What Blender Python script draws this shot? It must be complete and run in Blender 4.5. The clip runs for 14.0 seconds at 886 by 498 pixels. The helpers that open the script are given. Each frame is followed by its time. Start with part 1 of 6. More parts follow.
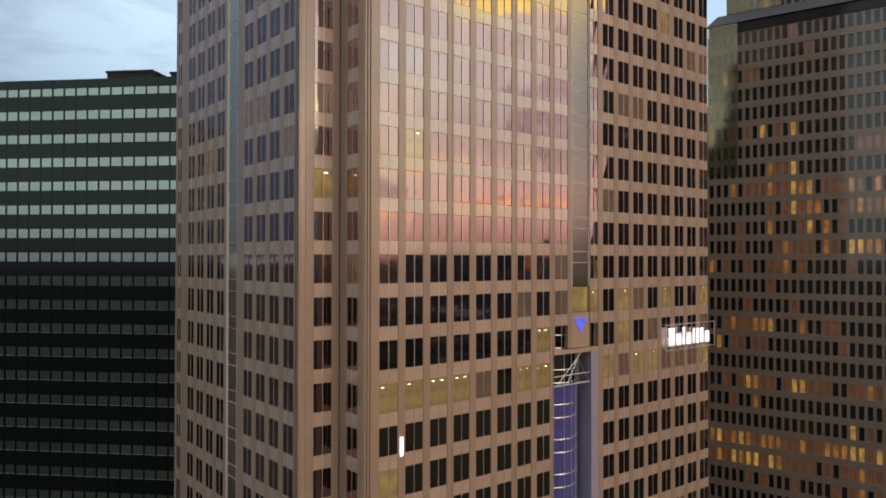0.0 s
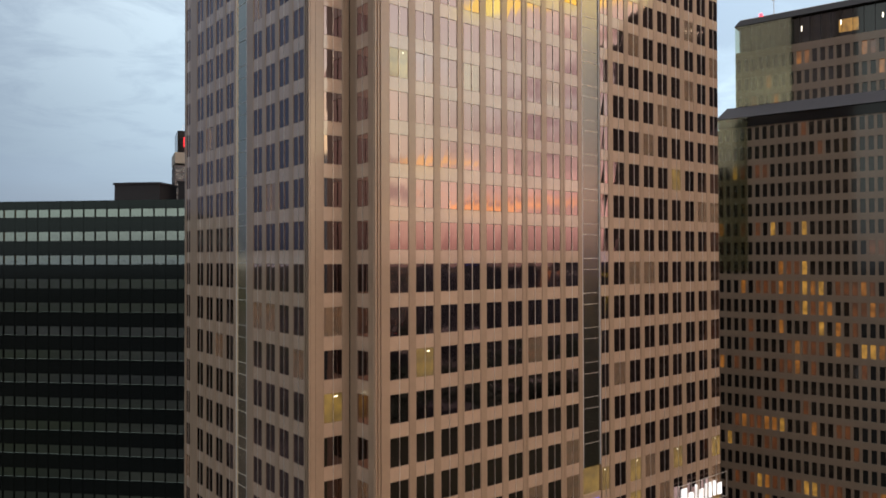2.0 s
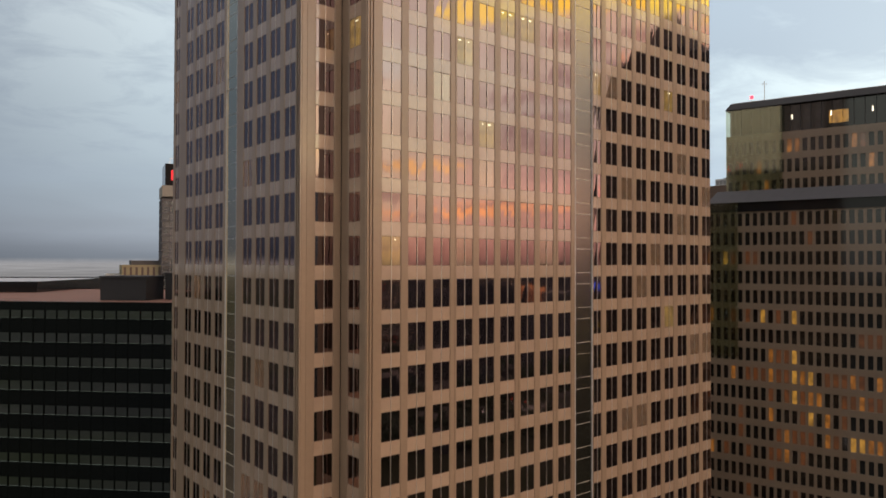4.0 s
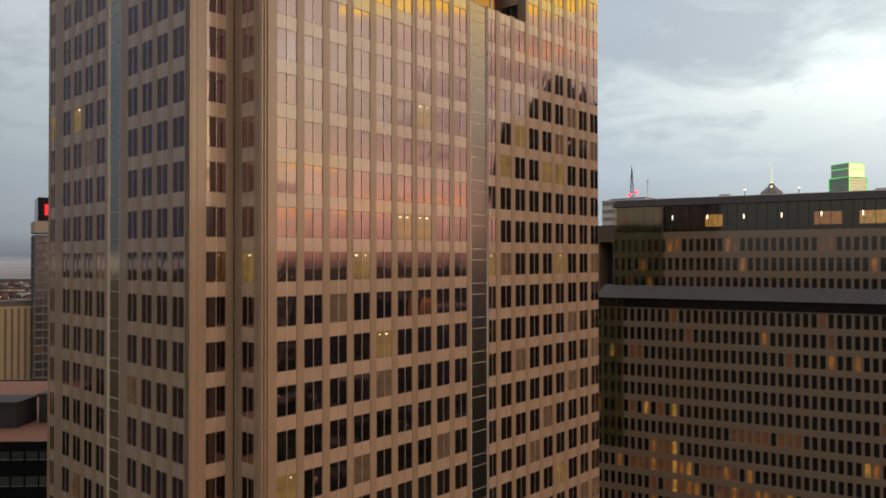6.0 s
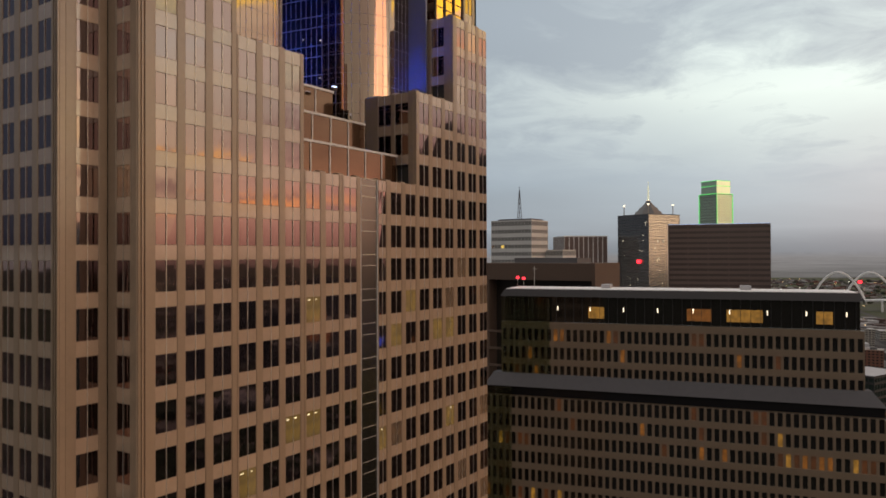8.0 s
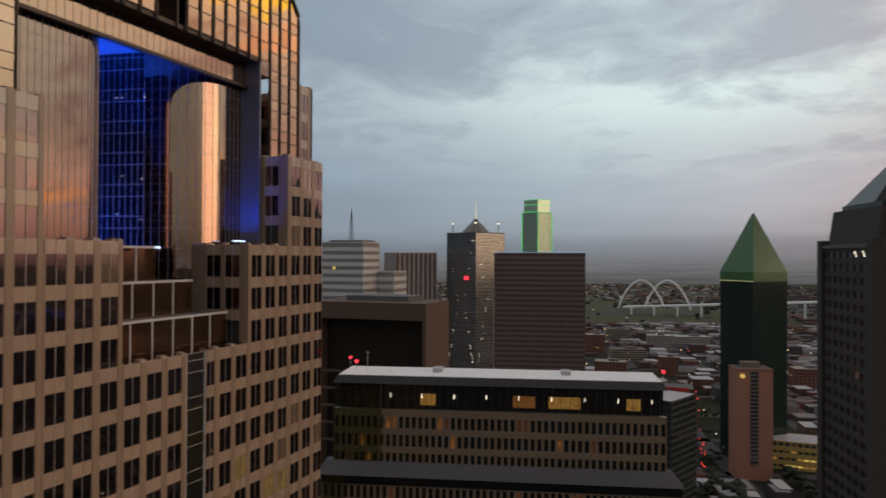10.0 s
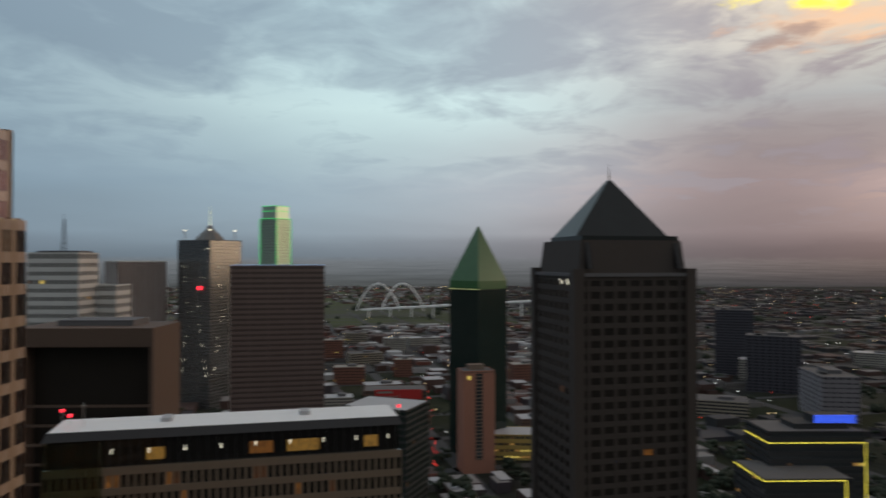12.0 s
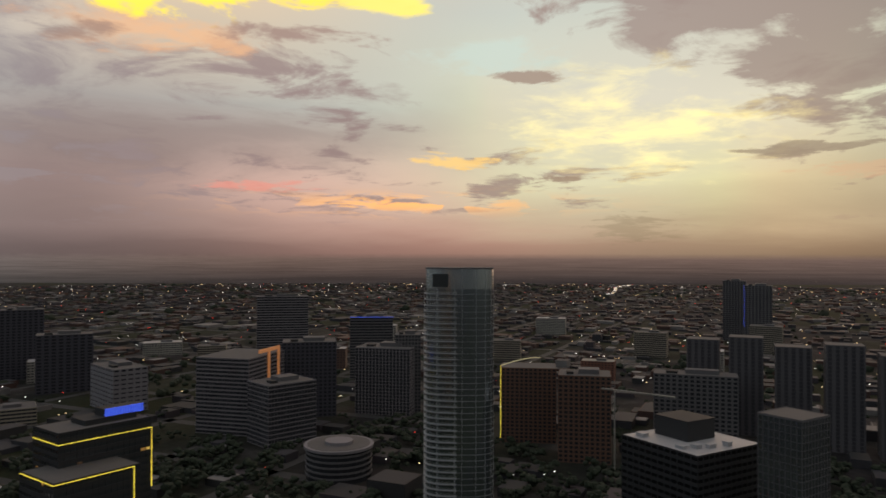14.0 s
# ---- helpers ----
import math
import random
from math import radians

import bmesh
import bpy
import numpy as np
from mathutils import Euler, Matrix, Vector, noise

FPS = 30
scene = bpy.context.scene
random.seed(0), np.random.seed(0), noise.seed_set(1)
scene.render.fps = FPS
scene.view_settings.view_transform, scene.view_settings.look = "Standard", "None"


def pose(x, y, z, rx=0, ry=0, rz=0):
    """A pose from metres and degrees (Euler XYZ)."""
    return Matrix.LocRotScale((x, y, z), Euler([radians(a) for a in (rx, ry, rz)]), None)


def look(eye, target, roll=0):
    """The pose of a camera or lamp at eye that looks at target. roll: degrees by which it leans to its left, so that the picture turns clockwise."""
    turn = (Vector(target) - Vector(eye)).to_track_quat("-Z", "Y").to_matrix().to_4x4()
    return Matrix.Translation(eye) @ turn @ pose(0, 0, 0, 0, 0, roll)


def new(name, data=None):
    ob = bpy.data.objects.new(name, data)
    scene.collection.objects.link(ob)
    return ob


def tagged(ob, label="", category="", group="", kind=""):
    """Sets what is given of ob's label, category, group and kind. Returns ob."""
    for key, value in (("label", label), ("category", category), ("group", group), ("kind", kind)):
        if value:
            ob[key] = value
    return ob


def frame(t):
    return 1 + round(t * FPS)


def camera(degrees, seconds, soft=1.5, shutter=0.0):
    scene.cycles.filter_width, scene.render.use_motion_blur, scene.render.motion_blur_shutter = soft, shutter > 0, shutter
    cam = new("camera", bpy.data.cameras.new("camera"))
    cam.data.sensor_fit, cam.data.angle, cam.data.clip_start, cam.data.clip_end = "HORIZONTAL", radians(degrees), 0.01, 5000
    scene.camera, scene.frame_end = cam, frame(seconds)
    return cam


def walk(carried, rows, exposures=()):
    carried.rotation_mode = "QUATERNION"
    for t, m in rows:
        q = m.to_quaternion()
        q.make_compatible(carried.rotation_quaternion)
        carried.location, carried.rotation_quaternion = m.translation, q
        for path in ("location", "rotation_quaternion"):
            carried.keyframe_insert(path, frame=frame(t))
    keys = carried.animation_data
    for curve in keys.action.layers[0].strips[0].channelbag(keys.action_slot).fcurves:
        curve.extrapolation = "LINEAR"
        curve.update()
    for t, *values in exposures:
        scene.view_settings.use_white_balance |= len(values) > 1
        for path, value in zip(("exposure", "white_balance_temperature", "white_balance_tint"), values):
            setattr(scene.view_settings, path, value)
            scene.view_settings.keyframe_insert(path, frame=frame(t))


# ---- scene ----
cam = camera(62.7, 14.0, soft=1.6, shutter=0.3)
PATH = [
    (0, pose(-31.61, -55.78, 80.22, 90.72, -0.09, -38.92)),
    (0.5, pose(-31.66, -55.65, 85.54, 90.68, 0.00, -38.80)),
    (1, pose(-31.69, -55.48, 90.96, 90.62, 0.11, -38.67)),
    (1.5, pose(-31.72, -55.35, 96.25, 90.53, 0.16, -38.54)),
    (2, pose(-31.68, -55.19, 101.08, 90.71, 0.15, -38.44)),
    (2.2, pose(-31.68, -55.17, 102.80, 90.68, 0.21, -38.46)),
    (4.3, pose(-31.51, -54.34, 121.28, 91.19, -0.38, -39.85)),
    (4.5, pose(-31.52, -54.32, 123.45, 91.17, -0.34, -40.63)),
    (5, pose(-31.58, -54.13, 129.00, 90.94, -0.15, -42.82)),
    (5.5, pose(-31.70, -54.24, 134.46, 90.80, -0.01, -45.04)),
    (6, pose(-31.69, -54.33, 139.96, 90.70, 0.11, -47.55)),
    (6.5, pose(-31.73, -54.50, 145.35, 90.49, 0.25, -50.61)),
    (7, pose(-31.69, -54.68, 150.67, 90.41, 0.30, -52.74)),
    (9.3, pose(-31.15, -53.58, 173.69, 90.62, -0.11, -62.91)),
    (9.5, pose(-31.14, -53.54, 175.67, 90.60, -0.16, -64.48)),
    (10, pose(-31.11, -53.31, 180.48, 90.60, -0.26, -69.38)),
    (10.5, pose(-30.97, -53.24, 185.12, 90.61, -0.19, -76.86)),
    (11, pose(-31.03, -53.27, 188.80, 90.65, -0.12, -79.74)),
    (11.5, pose(-31.03, -53.29, 189.02, 90.71, -0.07, -79.85)),
    (12, pose(-30.97, -53.34, 188.99, 90.79, -0.03, -89.71)),
    (12.5, pose(-30.92, -53.29, 188.99, 90.71, 0.01, -107.10)),
    (13, pose(-30.83, -53.35, 189.06, 90.65, 0.02, -121.74)),
    (13.5, pose(-30.83, -53.51, 189.19, 90.61, -0.14, -135.29)),
    (14, pose(-30.83, -53.52, 189.31, 90.58, -0.15, -141.53)),
]
walk(cam, PATH, exposures=((0, 0.9, 6150, 13), (2.2, 0.82, 6450, 14), (5, 0.56, 7200, 17), (7, 0.32, 7350, 18), (9.5, -0.07, 7000, 17), (10.8, -0.25, 6300, 10), (11.7, -0.25, 6250, 8), (12.5, -0.22, 6550, 10), (13.2, -0.24, 6900, 13), (14, -0.5, 6950, 13)))

# ---------------------------------------------------------------- world and light
SUNSET = Vector((0.42, -0.907, 0.0))


class Net:
    """Small helper that writes node trees."""

    def __init__(self, tree):
        self.tree = tree
        tree.nodes.clear()

    def node(self, kind, **props):
        n = self.tree.nodes.new(kind)
        for k, v in props.items():
            if k == "operation":
                n.operation = v
            elif k == "blend_type":
                n.blend_type = v
            elif k == "data_type":
                n.data_type = v
        return n

    def put(self, socket, value):
        if isinstance(value, bpy.types.NodeSocket):
            self.tree.links.new(value, socket)
        else:
            socket.default_value = value

    def math(self, op, a, b=0.0, clamp=False):
        n = self.node("ShaderNodeMath", operation=op)
        n.use_clamp = clamp
        self.put(n.inputs[0], a)
        self.put(n.inputs[1], b)
        return n.outputs[0]

    def vec(self, op, a, b):
        n = self.node("ShaderNodeVectorMath", operation=op)
        self.put(n.inputs[0], a)
        self.put(n.inputs[1], b)
        return n.outputs["Value"] if op == "DOT_PRODUCT" else n.outputs["Vector"]

    def mix(self, fac, a, b, blend="MIX"):
        n = self.node("ShaderNodeMixRGB", blend_type=blend)
        self.put(n.inputs[0], fac)
        self.put(n.inputs[1], a if not isinstance(a, tuple) else (*a, 1)[:4])
        self.put(n.inputs[2], b if not isinstance(b, tuple) else (*b, 1)[:4])
        return n.outputs[0]

    def ramp(self, fac, stops, smooth=False):
        n = self.node("ShaderNodeValToRGB")
        if smooth:
            n.color_ramp.interpolation = "B_SPLINE"
        e = n.color_ramp.elements
        while len(e) < len(stops):
            e.new(0.5)
        for el, (p, c) in zip(e, stops):
            el.position, el.color = p, (*c, 1) if isinstance(c, tuple) else (c, c, c, 1)
        self.put(n.inputs[0], fac)
        return n.outputs[0]

    def noise(self, vector, scale, detail=4.0, rough=0.55, distort=0.0):
        n = self.node("ShaderNodeTexNoise")
        if vector is not None:
            self.put(n.inputs["Vector"], vector)
        n.inputs["Scale"].default_value = scale
        n.inputs["Detail"].default_value = detail
        n.inputs["Roughness"].default_value = rough
        n.inputs["Distortion"].default_value = distort
        return n.outputs[0]


def build_world():
    world = bpy.data.worlds.new("dusk_sky")
    scene.world = world
    world.use_nodes = True
    w = Net(world.node_tree)
    way = w.node("ShaderNodeTexCoord").outputs["Generated"]
    sep = w.node("ShaderNodeSeparateXYZ")
    w.put(sep.inputs[0], way)
    x, y, z = sep.outputs
    up = w.math("MAXIMUM", z, 0.0)
    ahead = w.vec("DOT_PRODUCT", way, tuple(SUNSET))
    aside = w.vec("DOT_PRODUCT", way, (SUNSET.y, -SUNSET.x, 0.0))
    az = w.math("MULTIPLY", w.math("ARCTAN2", aside, ahead), 180 / math.pi)
    # clouds lie on a flat layer, so they thin out towards the horizon
    lay = w.math("ADD", up, 0.11)
    comb = w.node("ShaderNodeCombineXYZ")
    w.put(comb.inputs[0], w.math("DIVIDE", x, lay))
    w.put(comb.inputs[1], w.math("DIVIDE", y, lay))
    plane = comb.outputs[0]
    big = w.noise(plane, 0.62, 9.0, 0.56, 0.5)
    fine = w.noise(plane, 2.6, 8.0, 0.62, 0.5)
    veil = w.noise(plane, 0.3, 4.0, 0.5)
    wob = w.math("MULTIPLY", w.math("SUBTRACT", big, 0.5), 1.0)

    def bell(a0, e0, sa, se, ragged=0.0):
        da = w.math("DIVIDE", w.math("SUBTRACT", az, a0), sa)
        de = w.math("DIVIDE", w.math("SUBTRACT", w.math("ADD", up, w.math("MULTIPLY", wob, ragged)), e0), se)
        r = w.math("ADD", w.math("MULTIPLY", da, da), w.math("MULTIPLY", de, de))
        return w.math("POWER", 2.718, w.math("MULTIPLY", r, -1.0))

    turn = w.math("DIVIDE", w.math("ADD", az, 180.0), 360.0)

    def round_sky(stops):
        return w.ramp(turn, [((a + 180.0) / 360.0, c) for a, c in stops], True)

    # colour round the horizon at five heights
    rings = (
        (0.015, round_sky(((-180, (0.03, 0.045, 0.075)), (-160, (0.05, 0.07, 0.1)), (-138, (0.22, 0.27, 0.32)), (-108, (0.2, 0.26, 0.33)), (-90, (0.29, 0.36, 0.42)), (-76, (0.3, 0.37, 0.43)), (-60, (0.4, 0.4, 0.43)), (-44, (0.3, 0.235, 0.23)), (-30, (0.36, 0.25, 0.23)), (-13, (0.78, 0.44, 0.37)), (0, (0.62, 0.47, 0.34)), (17, (0.36, 0.33, 0.25)), (50, (0.2, 0.17, 0.14)), (90, (0.22, 0.23, 0.22)), (130, (0.24, 0.26, 0.25)), (155, (0.05, 0.07, 0.1)), (180, (0.03, 0.045, 0.075))))),
        (0.1, round_sky(((-180, (0.03, 0.05, 0.09)), (-160, (0.05, 0.075, 0.12)), (-138, (0.28, 0.36, 0.42)), (-108, (0.22, 0.31, 0.39)), (-90, (0.32, 0.42, 0.5)), (-76, (0.42, 0.54, 0.61)), (-60, (0.55, 0.58, 0.61)), (-46, (0.72, 0.56, 0.55)), (-30, (0.95, 0.68, 0.6)), (-13, (1.2, 0.76, 0.62)), (0, (1.6, 1.36, 0.78)), (17, (0.62, 0.59, 0.43)), (50, (0.3, 0.26, 0.22)), (95, (0.36, 0.4, 0.35)), (130, (0.34, 0.4, 0.37)), (155, (0.06, 0.085, 0.12)), (180, (0.03, 0.05, 0.09))))),
        (0.2, round_sky(((-180, (0.035, 0.06, 0.105)), (-160, (0.06, 0.09, 0.14)), (-138, (0.36, 0.45, 0.5)), (-108, (0.32, 0.46, 0.55)), (-90, (0.48, 0.6, 0.66)), (-76, (0.76, 0.96, 0.95)), (-60, (0.78, 0.96, 0.95)), (-46, (0.74, 0.74, 0.73)), (-30, (0.64, 0.64, 0.61)), (-13, (0.74, 0.84, 0.78)), (2, (1.65, 1.6, 0.88)), (17, (0.85, 0.95, 0.8)), (50, (0.33, 0.33, 0.31)), (95, (0.38, 0.43, 0.38)), (130, (0.36, 0.42, 0.39)), (155, (0.07, 0.1, 0.14)), (180, (0.035, 0.06, 0.105))))),
        (0.32, round_sky(((-180, (0.06, 0.095, 0.15)), (-160, (0.1, 0.14, 0.2)), (-138, (0.46, 0.56, 0.6)), (-108, (0.34, 0.48, 0.58)), (-90, (0.5, 0.63, 0.7)), (-76, (0.6, 0.78, 0.83)), (-60, (0.68, 0.85, 0.88)), (-46, (0.95, 0.82, 0.7)), (-30, (1.1, 0.86, 0.58)), (-13, (0.68, 0.84, 0.85)), (0, (0.85, 0.92, 0.82)), (17, (0.66, 0.64, 0.58)), (50, (0.34, 0.34, 0.34)), (95, (0.32, 0.35, 0.33)), (130, (0.32, 0.36, 0.35)), (155, (0.12, 0.16, 0.2)), (180, (0.06, 0.095, 0.15))))),
        (0.62, round_sky(((-180, (0.85, 0.88, 0.86)), (-138, (0.75, 0.79, 0.8)), (-108, (0.38, 0.45, 0.5)), (-80, (0.36, 0.42, 0.47)), (-44, (0.56, 0.46, 0.42)), (-13, (0.8, 0.55, 0.42)), (17, (0.55, 0.45, 0.4)), (60, (0.4, 0.4, 0.42)), (180, (0.85, 0.88, 0.86))))),
        (0.95, (0.46, 0.48, 0.5)),
    )
    sky = rings[0][1]
    for (e0, _), (e1, colour) in zip(rings, rings[1:]):
        n = w.node("ShaderNodeMapRange")
        n.interpolation_type = "SMOOTHSTEP" if e0 > 0.25 else "LINEAR"
        w.put(n.inputs[0], w.math("ADD", up, w.math("MULTIPLY", wob, 0.06)))
        n.inputs[1].default_value, n.inputs[2].default_value = e0, e1
        sky = w.mix(n.outputs[0], sky, colour)
    n = w.node("ShaderNodeMapRange")
    n.interpolation_type = "SMOOTHSTEP"
    w.put(n.inputs[0], w.math("ABSOLUTE", w.math("SUBTRACT", az, 2.0)))
    n.inputs[1].default_value, n.inputs[2].default_value = 25.0, 72.0
    n.inputs[3].default_value, n.inputs[4].default_value = 1.0, 0.0
    warm = n.outputs[0]
    # soft grey blanket, denser where the weather is
    shade = round_sky(((-180, (0.04, 0.06, 0.1)), (-160, (0.07, 0.095, 0.14)), (-138, (0.24, 0.31, 0.38)), (-108, (0.22, 0.3, 0.38)), (-90, (0.3, 0.39, 0.48)), (-70, (0.35, 0.45, 0.53)), (-50, (0.44, 0.43, 0.48)), (-30, (0.42, 0.3, 0.31)), (0, (0.43, 0.31, 0.29)), (20, (0.38, 0.3, 0.28)), (95, (0.22, 0.23, 0.22)), (130, (0.22, 0.24, 0.24)), (155, (0.08, 0.1, 0.135)), (180, (0.04, 0.06, 0.1))))
    cover = w.math("ADD", w.math("MULTIPLY", big, 0.54), w.math("MULTIPLY", fine, 0.46))
    thick = w.math("ADD", cover, w.math("MULTIPLY", bell(-94.0, 0.29, 13.0, 0.09, 0.1), 0.16))
    thick = w.math("ADD", thick, w.math("MULTIPLY", bell(-57.0, 0.25, 12.0, 0.04, 0.2), 0.08))
    thick = w.math("SUBTRACT", thick, w.math("MULTIPLY", bell(-72.0, 0.2, 16.0, 0.06), 0.08))
    thick = w.math("SUBTRACT", thick, w.math("MULTIPLY", warm, 0.06))
    low = w.ramp(up, ((0.05, 0.0), (0.16, 1.0)))
    soft_mask = w.ramp(thick, ((0.455, 0.0), (0.53, 0.45), (0.62, 0.8)))
    sky = w.mix(w.math("MULTIPLY", w.math("MULTIPLY", soft_mask, low), w.ramp(up, ((0.35, 1.0), (0.6, 0.4)))), sky, shade)
    # bank of rain beside the sunset
    bank = w.math("ADD", bell(-42.0, 0.1, 11.0, 0.12, 0.15), w.math("MULTIPLY", bell(-26.0, 0.16, 12.0, 0.04, 0.25), 0.6), True)
    sky = w.mix(w.math("MULTIPLY", bank, 0.72), sky, (0.25, 0.185, 0.19))
    # firmer mauve clouds round the sunset
    firm = w.math("ADD", cover, w.math("MULTIPLY", bell(13.0, 0.3, 15.0, 0.085, 0.1), 0.19))
    firm = w.math("ADD", firm, w.math("MULTIPLY", bell(-22.0, 0.26, 9.0, 0.03), 0.06))
    firm = w.math("SUBTRACT", firm, w.math("MULTIPLY", bell(-9.0, 0.23, 9.0, 0.04), 0.12))
    firm = w.math("SUBTRACT", firm, w.math("MULTIPLY", bell(2.0, 0.15, 8.0, 0.04), 0.03))
    firm_mask = w.ramp(firm, ((0.535, 0.0), (0.585, 1.0)))
    sky = w.mix(w.math("MULTIPLY", w.math("MULTIPLY", firm_mask, w.ramp(up, ((0.03, 0.0), (0.08, 1.0)))), w.math("MULTIPLY", warm, 0.75)), sky, shade)
    # cloud shapes with torn edges, laid over the glow in turn
    rag = w.noise(plane, 5.5, 7.0, 0.6, 0.4)
    tear = w.math("ADD", w.math("MULTIPLY", w.math("SUBTRACT", fine, 0.5), 3.4), w.math("MULTIPLY", w.math("SUBTRACT", rag, 0.5), 2.2))

    def cloud(sky, a0, e0, sa, se, colour, power=0.9, edge=0.3):
        core = bell(a0, e0, sa, se, 0.06)
        m = w.math("ADD", w.math("MULTIPLY", core, 1.6), w.math("MULTIPLY", tear, w.math("MULTIPLY", core, 3.0, True)))
        n = w.node("ShaderNodeMapRange")
        n.interpolation_type = "SMOOTHSTEP"
        w.put(n.inputs[0], m)
        n.inputs[1].default_value, n.inputs[2].default_value = 0.75, 0.75 + 1.6 * edge
        return w.mix(w.math("MULTIPLY", n.outputs[0], power), sky, colour)

    streak = w.ramp(w.noise(plane, 2.2, 6.0, 0.5, 0.5), ((0.5, 0.0), (0.54, 1.0)))
    sky = cloud(sky, 1.5, 0.165, 14.0, 0.085, (1.8, 1.62, 0.76), 0.85, 1.1)
    sky = cloud(sky, -10.5, 0.265, 6.5, 0.03, (0.82, 1.0, 0.93), 0.85, 0.5)
    sky = cloud(sky, -37.0, 0.275, 10.0, 0.028, (1.25, 0.74, 0.42), 0.75, 0.6)
    sky = cloud(sky, -33.0, 0.325, 10.0, 0.04, (1.7, 1.36, 0.15), 0.95, 0.35)
    sky = cloud(sky, -17.0, 0.325, 4.5, 0.018, (1.6, 1.4, 0.3), 0.9, 0.4)
    sky = cloud(sky, -24.0, 0.285, 7.5, 0.016, (0.5, 0.35, 0.32), 0.85, 0.4)
    sky = cloud(sky, -41.0, 0.272, 5.5, 0.016, (0.26, 0.21, 0.25), 0.6, 0.5)
    sky = cloud(sky, -13.0, 0.13, 5.0, 0.012, (1.5, 1.0, 0.34), 0.8, 0.4)
    sky = cloud(sky, -28.0, 0.097, 6.5, 0.009, (1.15, 0.46, 0.38), 0.75, 0.5)
    gold = w.math("MULTIPLY", streak, bell(-16.0, 0.072, 10.0, 0.012))
    sky = w.mix(w.math("MULTIPLY", gold, 0.95), sky, (1.6, 0.82, 0.3))
    sky = cloud(sky, -4.5, 0.112, 3.4, 0.009, (0.46, 0.34, 0.26), 0.85, 0.35)
    sky = cloud(sky, -7.0, 0.232, 3.0, 0.01, (0.5, 0.38, 0.32), 0.85, 0.35)
    sky = cloud(sky, 14.0, 0.137, 8.0, 0.008, (0.42, 0.36, 0.28), 0.8, 0.35)
    sky = cloud(sky, 16.0, 0.105, 6.0, 0.01, (0.95, 0.62, 0.4), 0.5, 0.5)
    sky = cloud(sky, 1.0, 0.035, 4.0, 0.025, (0.42, 0.36, 0.25), 0.55, 0.5)
    patch = w.ramp(w.noise(plane, 1.5, 7.0, 0.55, 0.7), ((0.44, 0.0), (0.53, 1.0)))
    gold = w.math("MULTIPLY", patch, bell(-18.0, 0.5, 26.0, 0.1))
    sky = w.mix(w.math("MULTIPLY", gold, 0.85), sky, (1.35, 0.62, 0.24))
    soft = w.ramp(veil, ((0.35, 0.94), (0.65, 1.06)))
    sky = w.mix(1.0, sky, soft, "MULTIPLY")
    air = w.node("ShaderNodeTexSky")
    air.sky_type, air.sun_disc = "NISHITA", False
    air.sun_elevation, air.sun_rotation = radians(2.0), math.atan2(0.174, -0.985)
    sky = w.mix(1.0, sky, w.mix(1.0, air.outputs[0], (0.004, 0.004, 0.004), "MULTIPLY"), "ADD")
    # below the horizon: dark land, haze painted in as paling towards the horizon
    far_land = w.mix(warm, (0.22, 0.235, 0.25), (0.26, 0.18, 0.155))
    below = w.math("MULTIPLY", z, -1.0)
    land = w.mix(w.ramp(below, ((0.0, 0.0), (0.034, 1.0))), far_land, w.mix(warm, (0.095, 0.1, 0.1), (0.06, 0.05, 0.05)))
    spread = w.math("ADD", w.math("MAXIMUM", below, 0.0), 0.006)
    comb = w.node("ShaderNodeCombineXYZ")
    w.put(comb.inputs[0], w.math("DIVIDE", x, spread))
    w.put(comb.inputs[1], w.math("DIVIDE", y, spread))
    fields = w.ramp(w.noise(comb.outputs[0], 0.22, 6.0, 0.65), ((0.35, 0.78), (0.65, 1.15)))
    land = w.mix(1.0, land, fields, "MULTIPLY")
    specks = w.ramp(w.noise(comb.outputs[0], 3.0, 3.0, 0.6), ((0.64, 0.0), (0.7, 0.5)))
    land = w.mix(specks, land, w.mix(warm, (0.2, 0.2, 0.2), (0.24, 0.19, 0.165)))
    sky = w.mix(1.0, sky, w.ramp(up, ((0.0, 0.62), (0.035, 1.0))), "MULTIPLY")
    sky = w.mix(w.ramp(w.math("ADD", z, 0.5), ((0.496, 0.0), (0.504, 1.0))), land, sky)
    bg = w.node("ShaderNodeBackground")
    w.put(bg.inputs[0], sky)
    bg.inputs[1].default_value = 1.0
    out = w.node("ShaderNodeOutputWorld")
    w.put(out.inputs[0], bg.outputs[0])


build_world()
sun = new("sun", bpy.data.lights.new("sun", "SUN"))
sun.data.energy, sun.data.angle, sun.data.color = 0.6, radians(36), (1.0, 0.64, 0.42)
sun.matrix_world = look(Vector((0.174, -0.985, 0.13)) * 400, (0, 0, 0))

# ---------------------------------------------------------------- materials


